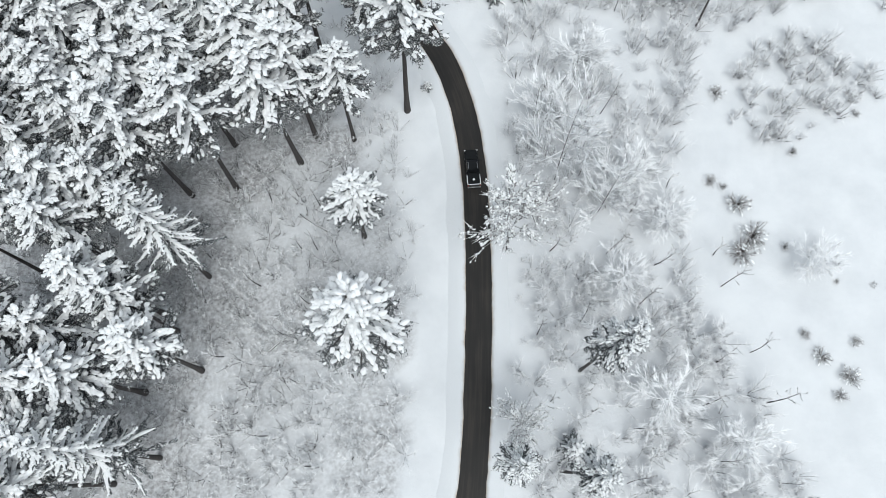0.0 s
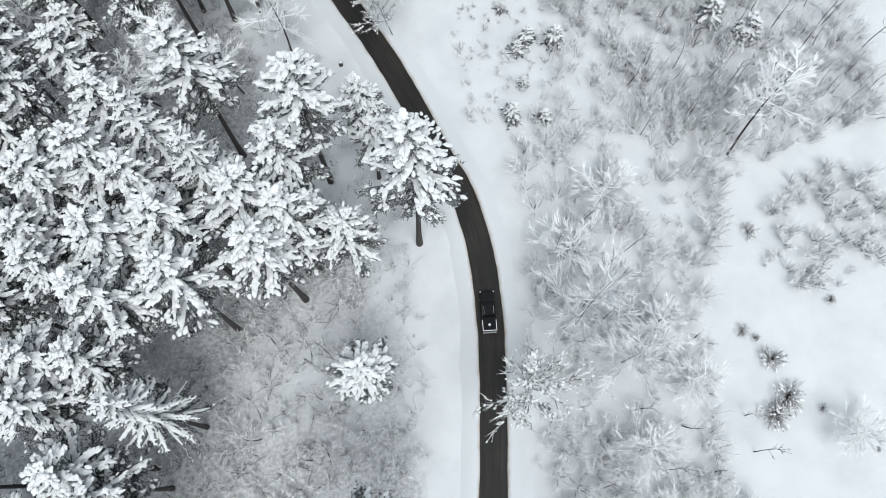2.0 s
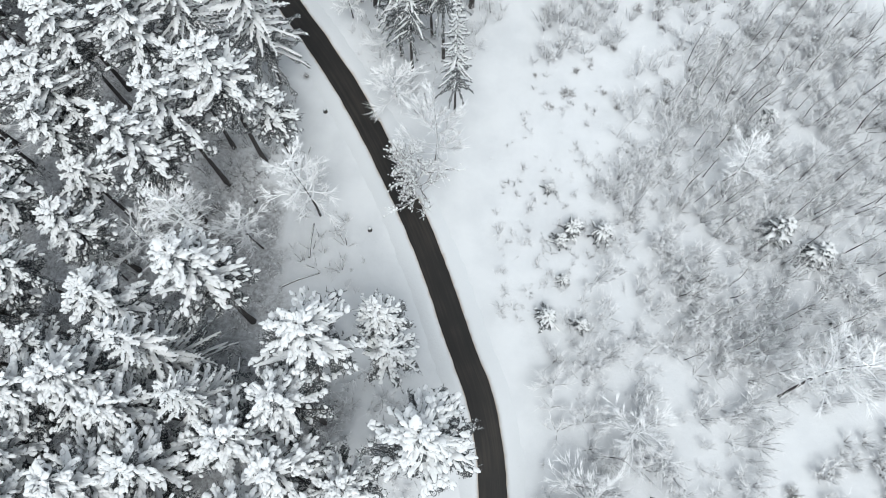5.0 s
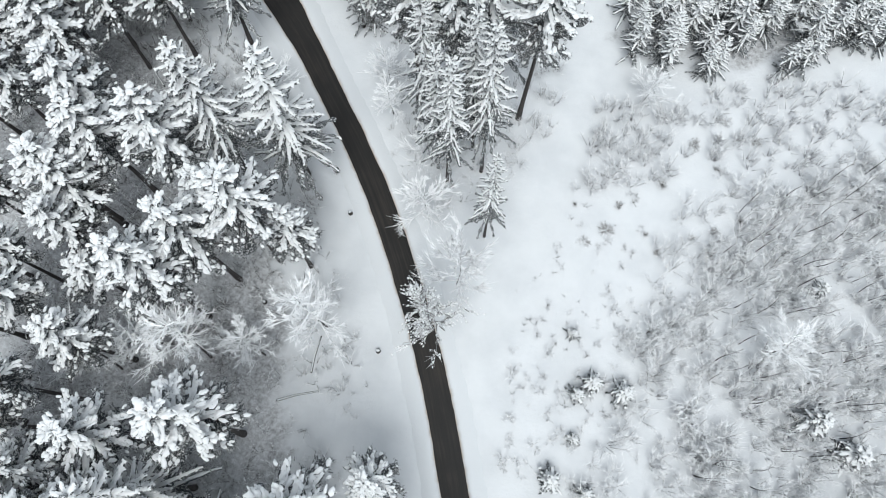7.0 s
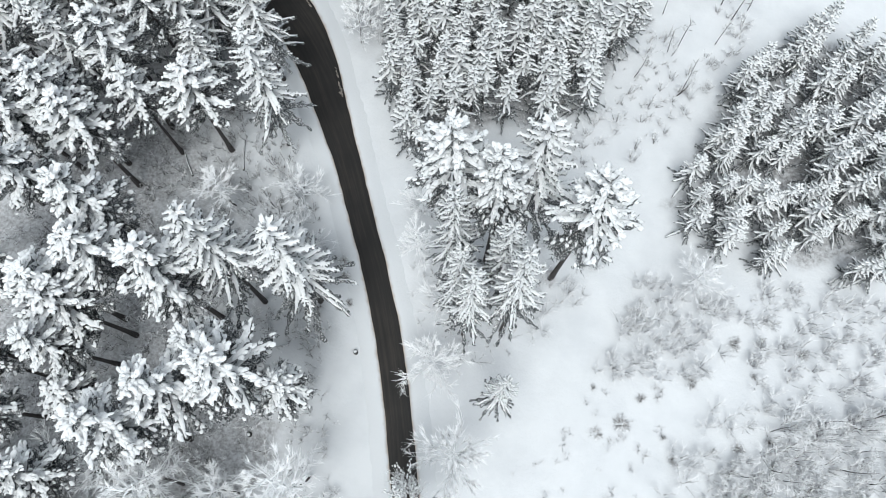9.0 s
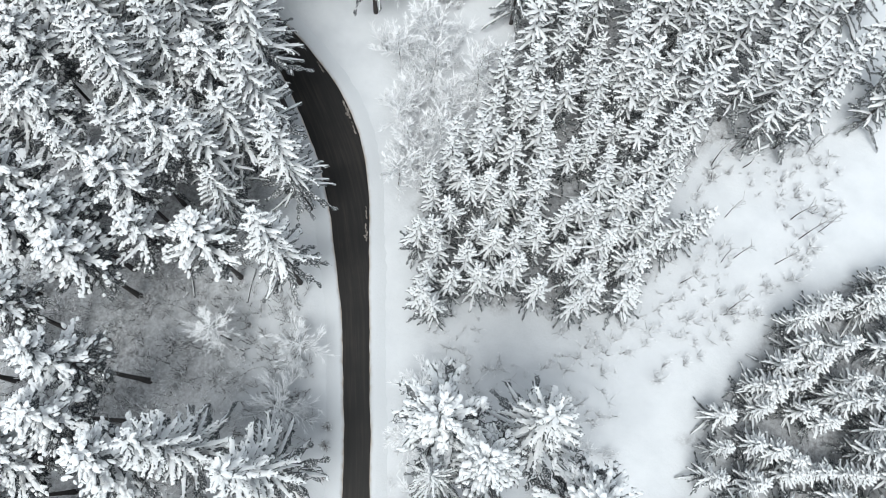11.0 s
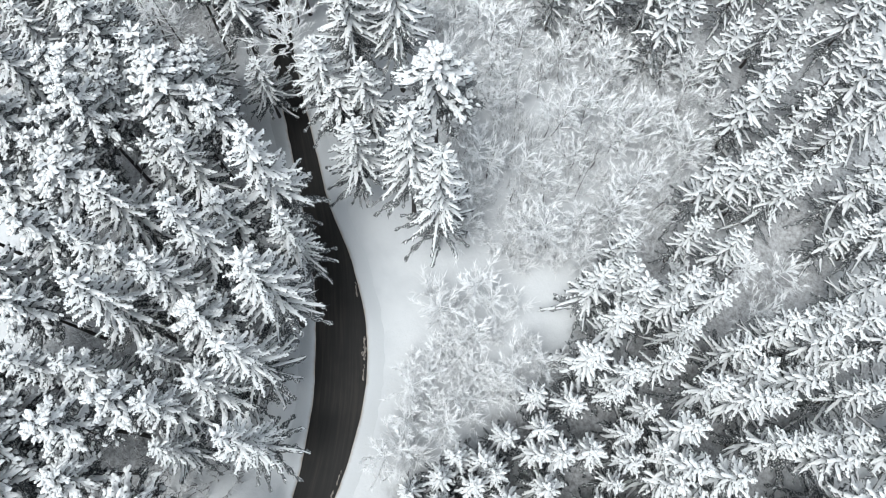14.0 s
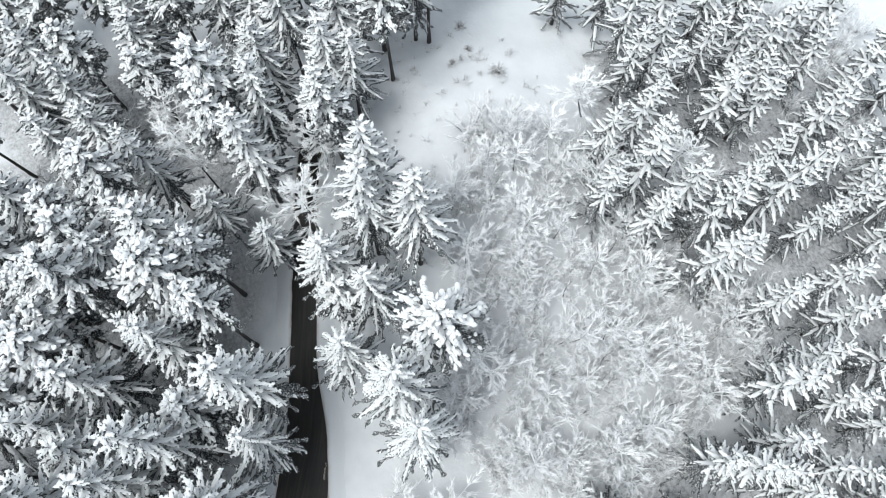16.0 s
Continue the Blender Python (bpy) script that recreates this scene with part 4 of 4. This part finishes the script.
def shrub_wood(rnd, height, spread, stems, twigs, thick=0.030, joints=3):
    geo = Geo()
    for i in range(stems):
        a, out = rnd.uniform(0, 6.28), rnd.uniform(0.15, 1.0) * spread
        tip = np.array([math.cos(a) * out, math.sin(a) * out, height * rnd.uniform(0.6, 1.0) * (1.1 - 0.4 * out / spread)])
        t = np.linspace(0, 1, joints)
        o = np.array([math.cos(a), math.sin(a), 0]) * rnd.uniform(0, 0.15)
        stem = o + np.outer(t**1.4, tip * (1, 1, 0)) + np.outer(t**0.8, tip * (0, 0, 1))
        geo.tube(stem, thick * (1.15 - t), 3)
        for j in range(twigs):
            w = rnd.uniform(0.3, 1.0)
            e = np.array([np.interp(w, t, stem[:, m]) for m in range(3)])
            f = np.array([math.cos(a), math.sin(a), 0.7]) * 0.5 + np.array([rnd.uniform(-1, 1), rnd.uniform(-1, 1), rnd.uniform(-0.3, 0.6)])
            geo.twig(e, e + f * rnd.uniform(0.15, 0.3) * (0.5 + 0.25 * height), thick * 1.1)
    return np.concatenate(geo.v), geo.f


def thicket(name, label, outline, spacing, seed, heights, mat, spread=0.42, stems=12, twigs=16, clear=1.0, thick=0.03, joints=3, gaps=-1.0):
    """One joined mass of leafless shrubs."""
    r = random.Random(seed)
    mean = sum(heights) / 2
    forms = [shrub_wood(random.Random(seed + 100 + k), 1.0, spread, stems, twigs, thick / mean, joints) for k in range(5)]
    vs, fs, n = [], [], 0
    for x, y in scatter(outline, spacing, seed, 1.1, clear):
        if noise.noise((x * 0.09, y * 0.09, seed)) < gaps:
            continue
        v, f = forms[r.randrange(5)]
        h, a = r.uniform(*heights), r.uniform(0, 6.28)
        c, s = math.cos(a), math.sin(a)
        w = v * (h * r.uniform(0.8, 1.25), h * r.uniform(0.8, 1.25), h)
        w = np.stack([w[:, 0] * c - w[:, 1] * s + x, w[:, 0] * s + w[:, 1] * c + y, w[:, 2] + float(slope(x, y)) - 0.1], 1)
        vs.append(w)
        fs.extend(tuple(i + n for i in face) for face in f)
        n += len(v)
    me = bpy.data.meshes.new(name)
    me.from_pydata(np.concatenate(vs).tolist(), [], fs)
    me.materials.append(mat)
    return tagged(new(name, me), label, "shrubs", kind="stuff")


EAST_WOOD = [(9, -8), (9, 30), (8, 64), (13, 72), (12, 92), (15, 106), (40, 118), (58, 112), (58, 68), (36, 56), (31, 40), (31, 24), (44, -8)]
NORTH_THICKET = [(-112, 174), (-100, 167), (-84, 163), (-70, 158), (-60, 164), (-57, 180), (-62, 197), (-76, 207), (-88, 192), (-104, 190)]
thicket("thicket", "grey leafless shrubs dusted with snow", EAST_WOOD, 2.7, 31, (2.0, 5.2), GREY_TWIGS, 0.45, 10, 18, thick=0.027, gaps=-0.2, joints=2)
thicket("thicket", "thin brown-grey brushwood in the snow", EAST_WOOD, 2.5, 41, (1.2, 4.0), BARE_TWIGS, 0.5, 8, 11, thick=0.022, gaps=-0.3, joints=2)
thicket("thicket", "grey leafless brush between the saplings", SAPLING_WOOD, 2.1, 42, (1.5, 4.2), BARE_TWIGS, 0.42, 8, 11, thick=0.026, joints=2, gaps=-0.25)
thicket("thicket", "dense brown brushwood at the edge of the open snow", [(39, 45), (46, 41), (62, 50), (64, 64), (48, 60), (40, 54)], 1.7, 43, (1.6, 3.6), BARE_TWIGS, 0.4, 9, 13, gaps=-0.2, thick=0.032, joints=2)
FROSTY_SPOTS = scatter(NORTH_THICKET, 4.6, 71, 0.7) + scatter([(-47, 130), (-52, 138), (-60, 144), (-66, 151), (-60, 161), (-49, 158), (-47, 146)], 4.2, 72, 0.7, 3.0)
FROSTY_SPOTS += [(-127, 126), (-122, 119), (-133, 132), (-117, 124), (-138, 122), (-41, 186), (-44, 192), (-50, 180), (-100, 212), (-93, 203), (-72, 190)]
for i, (x, y) in enumerate(FROSTY_SPOTS):
    w = rnd.uniform(0.75, 1.35)
    FROSTY.put(i, standing(x, y, rnd.uniform(0, 6.28), w, w * rnd.uniform(0.85, 1.2), rnd.uniform(-5, 5)), group="frosted trees")
thicket("thicket", "dense white frosted thicket of bare shrubs", NORTH_THICKET, 3.0, 32, (2.0, 5.0), FROSTED_TWIGS, 0.46, 11, 16, thick=0.034, joints=2)
thicket("thicket", "grey bare shrubs among the frosted ones", NORTH_THICKET, 3.0, 55, (2.5, 6.5), BARE_TWIGS, 0.46, 9, 14, thick=0.022, joints=2)
thicket("thicket", "white frosted shrubs between road and spruces", [(-46, 126), (-50, 136), (-58, 142), (-66, 150), (-58, 160), (-48, 158), (-46, 146)], 2.6, 33, (2.0, 6.0), FROSTED_TWIGS, clear=3.0, thick=0.026)
thicket("undergrowth", "low bare twigs and woody debris under the pines", [(-58, -8), (-30, -8), (-6, -4), (-5, 40), (-9, 62), (-30, 66), (-58, 66)], 2.2, 34, (0.8, 3.0), BARE_TWIGS, 0.55, 5, 10, thick=0.03, joints=2)
thicket("undergrowth", "lilac-grey brushwood on the forest edge", [(-30, -6), (-4, -6), (-3, 44), (-8, 60), (-22, 62), (-26, 34)], 2.3, 44, (1.4, 3.8), GREY_TWIGS, 0.5, 8, 12, 2.5, thick=0.019, joints=2, gaps=-0.25)
thicket("undergrowth", "low bare twigs under the trees beside the road", [(-74, 66), (-14, 66), (-26, 88), (-48, 112), (-62, 120), (-84, 102)], 2.1, 35, (0.8, 3.0), BARE_TWIGS, 0.55, 5, 10, 1.5, thick=0.03, joints=2)
thicket("undergrowth", "grey brush between track and spruce stand", [(2, 119), (13.6, 122), (15.5, 114), (13.3, 108.5), (1.6, 104.5), (0.9, 110)], 1.5, 45, (1.5, 3.6), GREY_TWIGS, 0.45, 8, 12, thick=0.028, joints=2)
thicket("undergrowth", "grey brush at the foot of the slender spruces", [(-10, 123), (-4, 125), (-3, 115), (-6.6, 104), (-15, 96), (-22, 100), (-27, 107)], 2.0, 46, (1.2, 3.2), BARE_TWIGS, 0.45, 7, 10, 2.0, thick=0.018, joints=2)
thicket("undergrowth", "low brush along the clearing", [(2, 84), (19, 96), (24, 88), (14, 74), (2, 64), (-2, 80)], 1.9, 47, (0.6, 2.2), BARE_TWIGS, 0.5, 7, 9, 3.0, thick=0.017, joints=2)
thicket("undergrowth", "twiggy brush and grass poking through the snow", [(21, 105), (12, 121), (24, 129), (42, 133), (52, 109), (31, 97), (22, 97)], 1.7, 48, (1.0, 3.2), GREY_TWIGS, 0.5, 7, 10, gaps=-0.3, thick=0.03, joints=2)
thicket("undergrowth", "small snow-dusted bushes in the clearing", [(2, 64), (14, 74), (12, 96), (16, 108), (0, 104), (-3, 86)], 2.4, 36, (0.4, 1.3), BARE_TWIGS, 0.7, 10, 5, 3.0, thick=0.018, joints=2)
thicket("undergrowth", "scattered bare bushes in the snowy clearing", [(-28, 110), (-8, 122), (0, 148), (-4, 168), (-14, 156), (-20, 136), (-34, 122)], 1.7, 37, (0.8, 2.8), BARE_TWIGS, 0.5, 6, 7, 3.0, gaps=-0.15, thick=0.026, joints=2)
thicket("undergrowth", "bare shrubs at the foot of the hillside stand", [(-126, 152), (-104, 150), (-90, 158), (-98, 172), (-104, 186), (-122, 188), (-132, 170)], 2.3, 38, (0.4, 1.6), BARE_TWIGS, 0.6, 8, 7, 2.0, thick=0.016, joints=2)
thicket("undergrowth", "low twigs between the tall spruces", [(-128, 108), (-76, 104), (-62, 116), (-74, 131), (-102, 140), (-120, 150), (-136, 150)], 2.6, 49, (0.8, 3.0), BARE_TWIGS, 0.5, 6, 9, 1.5, thick=0.028, joints=2)
thicket("thicket", "whitish frosted shrubs behind the hillside stand", [(-124, 224), (-116, 246), (-86, 230), (-96, 221)], 3.0, 51, (2.5, 5.0), FROSTED_TWIGS, 0.46, 12, 20, thick=0.03, joints=2)
thicket("undergrowth", "thin brush on the snowy slope", CLEARING_EDGE, 1.7, 52, (0.6, 2.2), BARE_TWIGS, 0.6, 6, 9, thick=0.03, joints=2, gaps=-0.12)
thicket("undergrowth", "dark low brushwood under the pines", [(-80, 90), (-70, 110), (-56, 119), (-40, 109), (-30, 88), (-37, 77), (-30, 58), (-56, 50), (-68, 68), (-66, 80)], 1.7, 53, (0.8, 2.6), DARK_STEMS, 0.55, 6, 10, 4.0, thick=0.02, joints=2)
thicket("undergrowth", "dark low brushwood under the pines", [(-58, -8), (-16, -8), (-12, 30), (-20, 60), (-58, 60)], 2.6, 54, (1.2, 3.4), DARK_STEMS, 0.6, 6, 9, 3.0, thick=0.022, joints=2)


# ---------------------------------------------------------------- single bushes and small conifers on the open snow
def bush(seed):
    rnd = random.Random(seed)
    v, f = shrub_wood(rnd, 1.3, 1.5, 46, 22, 0.022, 2)
    twigs, snow = Geo(), Geo()
    twigs.add(v, f)
    for _ in range(34):
        a, r = rnd.uniform(0, 6.28), 1.4 * math.sqrt(rnd.random())
        size = rnd.uniform(0.12, 0.26)
        lobe(snow, rnd, np.array([math.cos(a) * r, math.sin(a) * r, 1.15 - 0.32 * r + rnd.uniform(-0.2, 0.08)]), (math.cos(a), math.sin(a), -0.2), size * 1.4, size * 0.7, size * 0.5)
    ob = root("bush", "dense brown leafless bush on the open snow", "bush")
    part("brushwood", twigs, BROWN_TWIGS, ob, "thin brown twigs", kind="stuff")
    part("snow_load", snow, TREE_SNOW, ob, "small snow flecks caught in the twigs", smooth=True, kind="stuff")
    return ob


BUSHES = Kind([lambda k=k: bush(200 + k) for k in range(3)])
SMALL = Kind([lambda k=k: spruce(210 + k, "small_spruce", "small snow-covered spruce on the open snow", 4.5, 1.7, 8, 7, 0.4, 0.06, 0.75) for k in range(2)])
OPEN_BUSHES = [
    (38.6, 33.1, 1.1), (39.9, 28.6, 1.35), (38.2, 26.5, 1.3), (46.9, 40.6, 0.5), (43.9, 27.2, 0.4), (56.2, 46.3, 0.45), (46, 13, 0.8), (49, 10.5, 0.9),
    (44.5, 15.8, 0.5), (50.5, 14.8, 0.55), (47.5, 8.3, 0.6), (35.5, 36.5, 0.6), (37, 35.7, 0.45), (37.9, 49.7, 0.8), (54, 22, 0.3),
    (49.5, 22.5, 0.3), (-117.9, 180.3, 0.9), (-128.1, 177.9, 0.6), (-121.2, 174.3, 0.5), (-123.2, 177.6, 0.5),
]
SMALL_CONIFERS = [(9.6, 79.2, 1.0), (8.2, 77.3, 0.8), (7.4, 66.6, 1.1), (11.8, 66.3, 0.8), (13.4, 79, 1.1), (35.7, 82, 1.5), (40.5, 79.6, 1.45), (34.8, 99, 0.9), (9, 72, 0.6), (6, 84.6, 0.6), (15.3, 2.2, 1.2), (-2.2, 51.5, 0.5)]
TRACK_BUSHES = [
    (2.2, 102.4), (8.0, 103.9), (7.1, 99.9), (12.2, 100.7), (4.7, 97.4), (6.6, 97.3), (14.2, 98.6), (20.8, 100.4), (24.1, 106.0), (20.9, 103.6), (18.3, 102.0),
    (19.1, 120.3), (16.1, 115.7), (19.2, 117.6), (13.0, 108.6), (25.3, 103.5), (19.8, 112.9), (24.1, 118.3), (-34.6, 102.8), (-33.2, 100.9), (-30.9, 98.0),
]
for i, (x, y) in enumerate(TRACK_BUSHES):
    s = 0.32 + 0.3 * ((i * 7) % 5) / 4
    BUSHES.put(i, standing(x, y, rnd.uniform(0, 6.28), s * rnd.uniform(0.9, 1.4), s, sink=0.05), "low dark bush flecked with snow beside the track", "bushes in the clearing")
for i, (x, y, s) in enumerate(OPEN_BUSHES):
    BUSHES.put(i, standing(x, y, rnd.uniform(0, 6.28), s * 1.15, s, sink=0.05), group="bushes on the open snow")
for i, (x, y, s) in enumerate(SMALL_CONIFERS):
    SMALL.put(i, standing(x, y, rnd.uniform(0, 6.28), s, s * 0.85, sink=0.05), group="small spruces")


def slush_patch(seed):
    """A flat, ragged ridge of icy slush left by the plough."""
    rnd = random.Random(seed)
    geo = Geo()
    for j in range(9):
        clump(geo, rnd, np.array([rnd.uniform(-0.14, 0.14), (j - 4) * 0.28 + rnd.uniform(-0.1, 0.1), 0.04]), (rnd.uniform(-0.4, 0.4), 1, 0), rnd.uniform(0.3, 0.7), rnd.uniform(0.15, 0.4), 0.14)
    ob = root("slush_patch", "ragged ridge of grey icy slush on the wet asphalt", "slush")
    part("ice", geo, SLUSH, ob, smooth=True, kind="stuff")
    return ob


SLUSH_PATCHES = Kind([lambda k=k: slush_patch(300 + k) for k in range(2)])
for i, (x, y, size) in enumerate([(-71.9, 140.6, 0.8), (-64.2, 137.4, 1.2), (-61.6, 136.0, 0.8), (-48.6, 126.0, 1.0), (-50.6, 127.9, 0.7)]):
    at = int(np.argmin(np.hypot(CENTRE[:, 0] - x, CENTRE[:, 1] - y)))
    spot = CENTRE[at] + RIGHT[at] * (HALF[at] - 0.45)
    SLUSH_PATCHES.put(i, standing(*spot, math.atan2(RIGHT[at][1], RIGHT[at][0]), size, 1, sink=-0.02), group="slush on the road")


def stump():
    rnd = random.Random(7)
    wood, cap = Geo(), Geo()
    wood.tube([(0, 0, 0), (0, 0, 0.3), (0.02, 0, 0.62)], [0.34, 0.27, 0.25], 10)
    blob(cap, rnd, (0.02, 0, 0.68), (1, 0, 0), 0.66, 0.62, 0.34)
    ob = root("tree_stump", "cut tree stump with a round snow cap", "stump")
    part("wood", wood, PINE_BARK, ob, smooth=True)
    part("snow_cap", cap, TREE_SNOW, ob, smooth=True)
    return ob


STUMPS = Kind([stump])
for x, y in [(-26.9, 92.6), (-17.2, 75.6), (-33.6, 77.5)]:
    STUMPS.put(0, standing(x, y, rnd.uniform(0, 6), 1, 1, sink=0.05), group="stumps")


def log(seed):
    rnd = random.Random(seed)
    wood, cap = Geo(), Geo()
    wood.tube([(0, 0, 0.1), (2.4, 0.1, 0.12), (5.2, -0.1, 0.14)], [0.14, 0.12, 0.08], 8)
    cap.tube([(0.1, 0, 0.2), (2.4, 0.1, 0.22), (5.0, -0.1, 0.2)], [0.11, 0.10, 0.06], 6)
    ob = root("fallen_log", "thin fallen log under a line of snow", "log")
    part("wood", wood, PINE_BARK, ob, smooth=True)
    part("snow_cap", cap, TREE_SNOW, ob, smooth=True)
    return ob


LOGS = Kind([lambda: log(1)])
for x, y, a in [(-24.5, 70.5, 95), (-15, 30, 150), (-22, 14, 40), (-60, 104, 140), (-54, 108, 120), (-27.5, 66, 30)]:
    LOGS.put(0, standing(x, y, radians(a), rnd.uniform(0.8, 1.1), 1, sink=-0.02), group="fallen logs")


# ---------------------------------------------------------------- the pickup
def box(bm, x0, x1, y0, y1, z0, z1, taper=0.0, bevel=0.05):
    made = bmesh.ops.create_cube(bm, size=1)["verts"]
    for v in made:
        k = 1 - taper * (v.co.z + 0.5)
        v.co = ((x0 + x1) / 2 + v.co.x * (x1 - x0) * k, (y0 + y1) / 2 + v.co.y * (y1 - y0) * k, (z0 + z1) / 2 + v.co.z * (z1 - z0))
    bmesh.ops.bevel(bm, geom=[e for e in bm.edges if all(v in made for v in e.verts)], offset=bevel, segments=2, affect="EDGES")


def solid(name, mat, parent, boxes, label=""):
    bm = bmesh.new()
    for spec in boxes:
        one = bmesh.new()
        box(one, *spec)
        tmp = bpy.data.meshes.new("piece")
        one.to_mesh(tmp)
        one.free()
        bm.from_mesh(tmp)
        bpy.data.meshes.remove(tmp)
    me = bpy.data.meshes.new(name)
    bm.to_mesh(me)
    bm.free()
    me.materials.append(mat)
    return part(name, me, mat, parent, label)


def disc_part(name, mat, parent, at, radius, width, sides=20, label="", upright=False):
    bm = bmesh.new()
    bmesh.ops.create_cone(bm, cap_ends=True, segments=sides, radius1=radius, radius2=radius, depth=width)
    bmesh.ops.bevel(bm, geom=[e for e in bm.edges if len(e.link_faces) == 2 and e.calc_face_angle(0) > 1], offset=width * 0.2, segments=2, affect="EDGES")
    turn = Matrix.Identity(4) if upright else Matrix.Rotation(math.pi / 2, 4, "Y")
    bm.transform(Matrix.Translation(at) @ turn)
    me = bpy.data.meshes.new(name)
    bm.to_mesh(me)
    bm.free()
    me.materials.append(mat)
    return part(name, me, mat, parent, label)


def pickup(m):
    car = root("pickup_truck", "black pickup truck with white-rimmed load bed on the road", "car")
    car.matrix_basis = m
    solid("body", PAINT, car, [(-0.92, 0.92, -2.55, 2.60, 0.42, 0.86, 0.02, 0.08), (-0.88, 0.88, 1.05, 2.56, 0.84, 1.08, 0.06, 0.09), (-0.90, 0.90, -0.75, 1.10, 0.84, 1.16, 0.02, 0.06)])
    solid("cabin", PAINT, car, [(-0.74, 0.74, -0.62, 0.62, 1.62, 1.80, 0.06, 0.06)], "black cabin roof")
    solid("windows", GLASS, car, [(-0.84, 0.84, -0.74, 0.98, 1.14, 1.66, 0.14, 0.05)], "dark tinted cabin glass")
    for x in (-0.6, 0.6):
        solid("roof_rail", STEEL, car, [(x - 0.025, x + 0.025, -0.5, 0.5, 1.80, 1.85, 0, 0.01)], "thin grey roof rail")
    solid("load_cover", PAINT, car, [(-0.78, 0.78, -2.42, -0.80, 0.90, 1.05, 0, 0.03)], "black cover of the load bed")
    bed = solid("bed_side", PAINT, car, [(-0.91, -0.80, -2.50, -0.76, 0.84, 1.14, 0, 0.03), (0.80, 0.91, -2.50, -0.76, 0.84, 1.14, 0, 0.03), (-0.91, 0.91, -2.55, -2.44, 0.84, 1.12, 0, 0.03)], "black sides of the load bed")
    solid("bed_rim", WHITE_TRIM, car, [(-0.90, -0.81, -2.46, -1.15, 1.14, 1.18, 0, 0.01), (0.81, 0.90, -2.46, -1.15, 1.14, 1.18, 0, 0.01), (-0.90, 0.90, -2.54, -2.45, 1.12, 1.17, 0, 0.01)], "white rim round the load bed")
    disc_part("round_badge", WHITE_TRIM, car, (0, -1.75, 1.06), 0.16, 0.04, label="round white spot on the load cover", upright=True)
    solid("bumper", STEEL, car, [(-0.86, 0.86, -2.74, -2.56, 0.44, 0.60, 0, 0.03)], "grey rear bumper")
    solid("bumper", PAINT, car, [(-0.88, 0.88, 2.56, 2.72, 0.42, 0.70, 0, 0.04)], "black front bumper")
    for x in (-0.80, 0.80):
        solid("tail_light", LAMP_RED, car, [(x - 0.09, x + 0.09, -2.585, -2.53, 0.72, 1.06, 0, 0.01)], "red tail light")
        solid("headlight", LAMP_CLEAR, car, [(x - 0.13, x + 0.13, 2.50, 2.605, 0.78, 0.96, 0, 0.02)], "clear headlight")
        solid("wing_mirror", PAINT, car, [(x * 1.28 - 0.11, x * 1.28 + 0.11, 0.82, 0.94, 1.10, 1.28, 0, 0.03)], "black wing mirror")
    for x in (-0.82, 0.82):
        for y in (-1.62, 1.62):
            wheel = tagged(new("wheel"), "")
            wheel.parent = car
            disc_part("tyre", RUBBER, wheel, (x, y, 0.39), 0.39, 0.25)
            disc_part("rim", STEEL, wheel, (x * 1.12, y, 0.39), 0.24, 0.06, 12)
    return car


k = int(np.argmin(np.hypot(CENTRE[:, 0] - 4.3, CENTRE[:, 1] - 38.5)))
way = CENTRE[k + 1] - CENTRE[k - 1]
spot = CENTRE[k] - RIGHT[k] * 0.2
pickup(Matrix.Translation((*spot, float(slope(*spot)) + 0.035)) @ Euler((0, 0, math.atan2(-way[0], way[1]))).to_matrix().to_4x4())
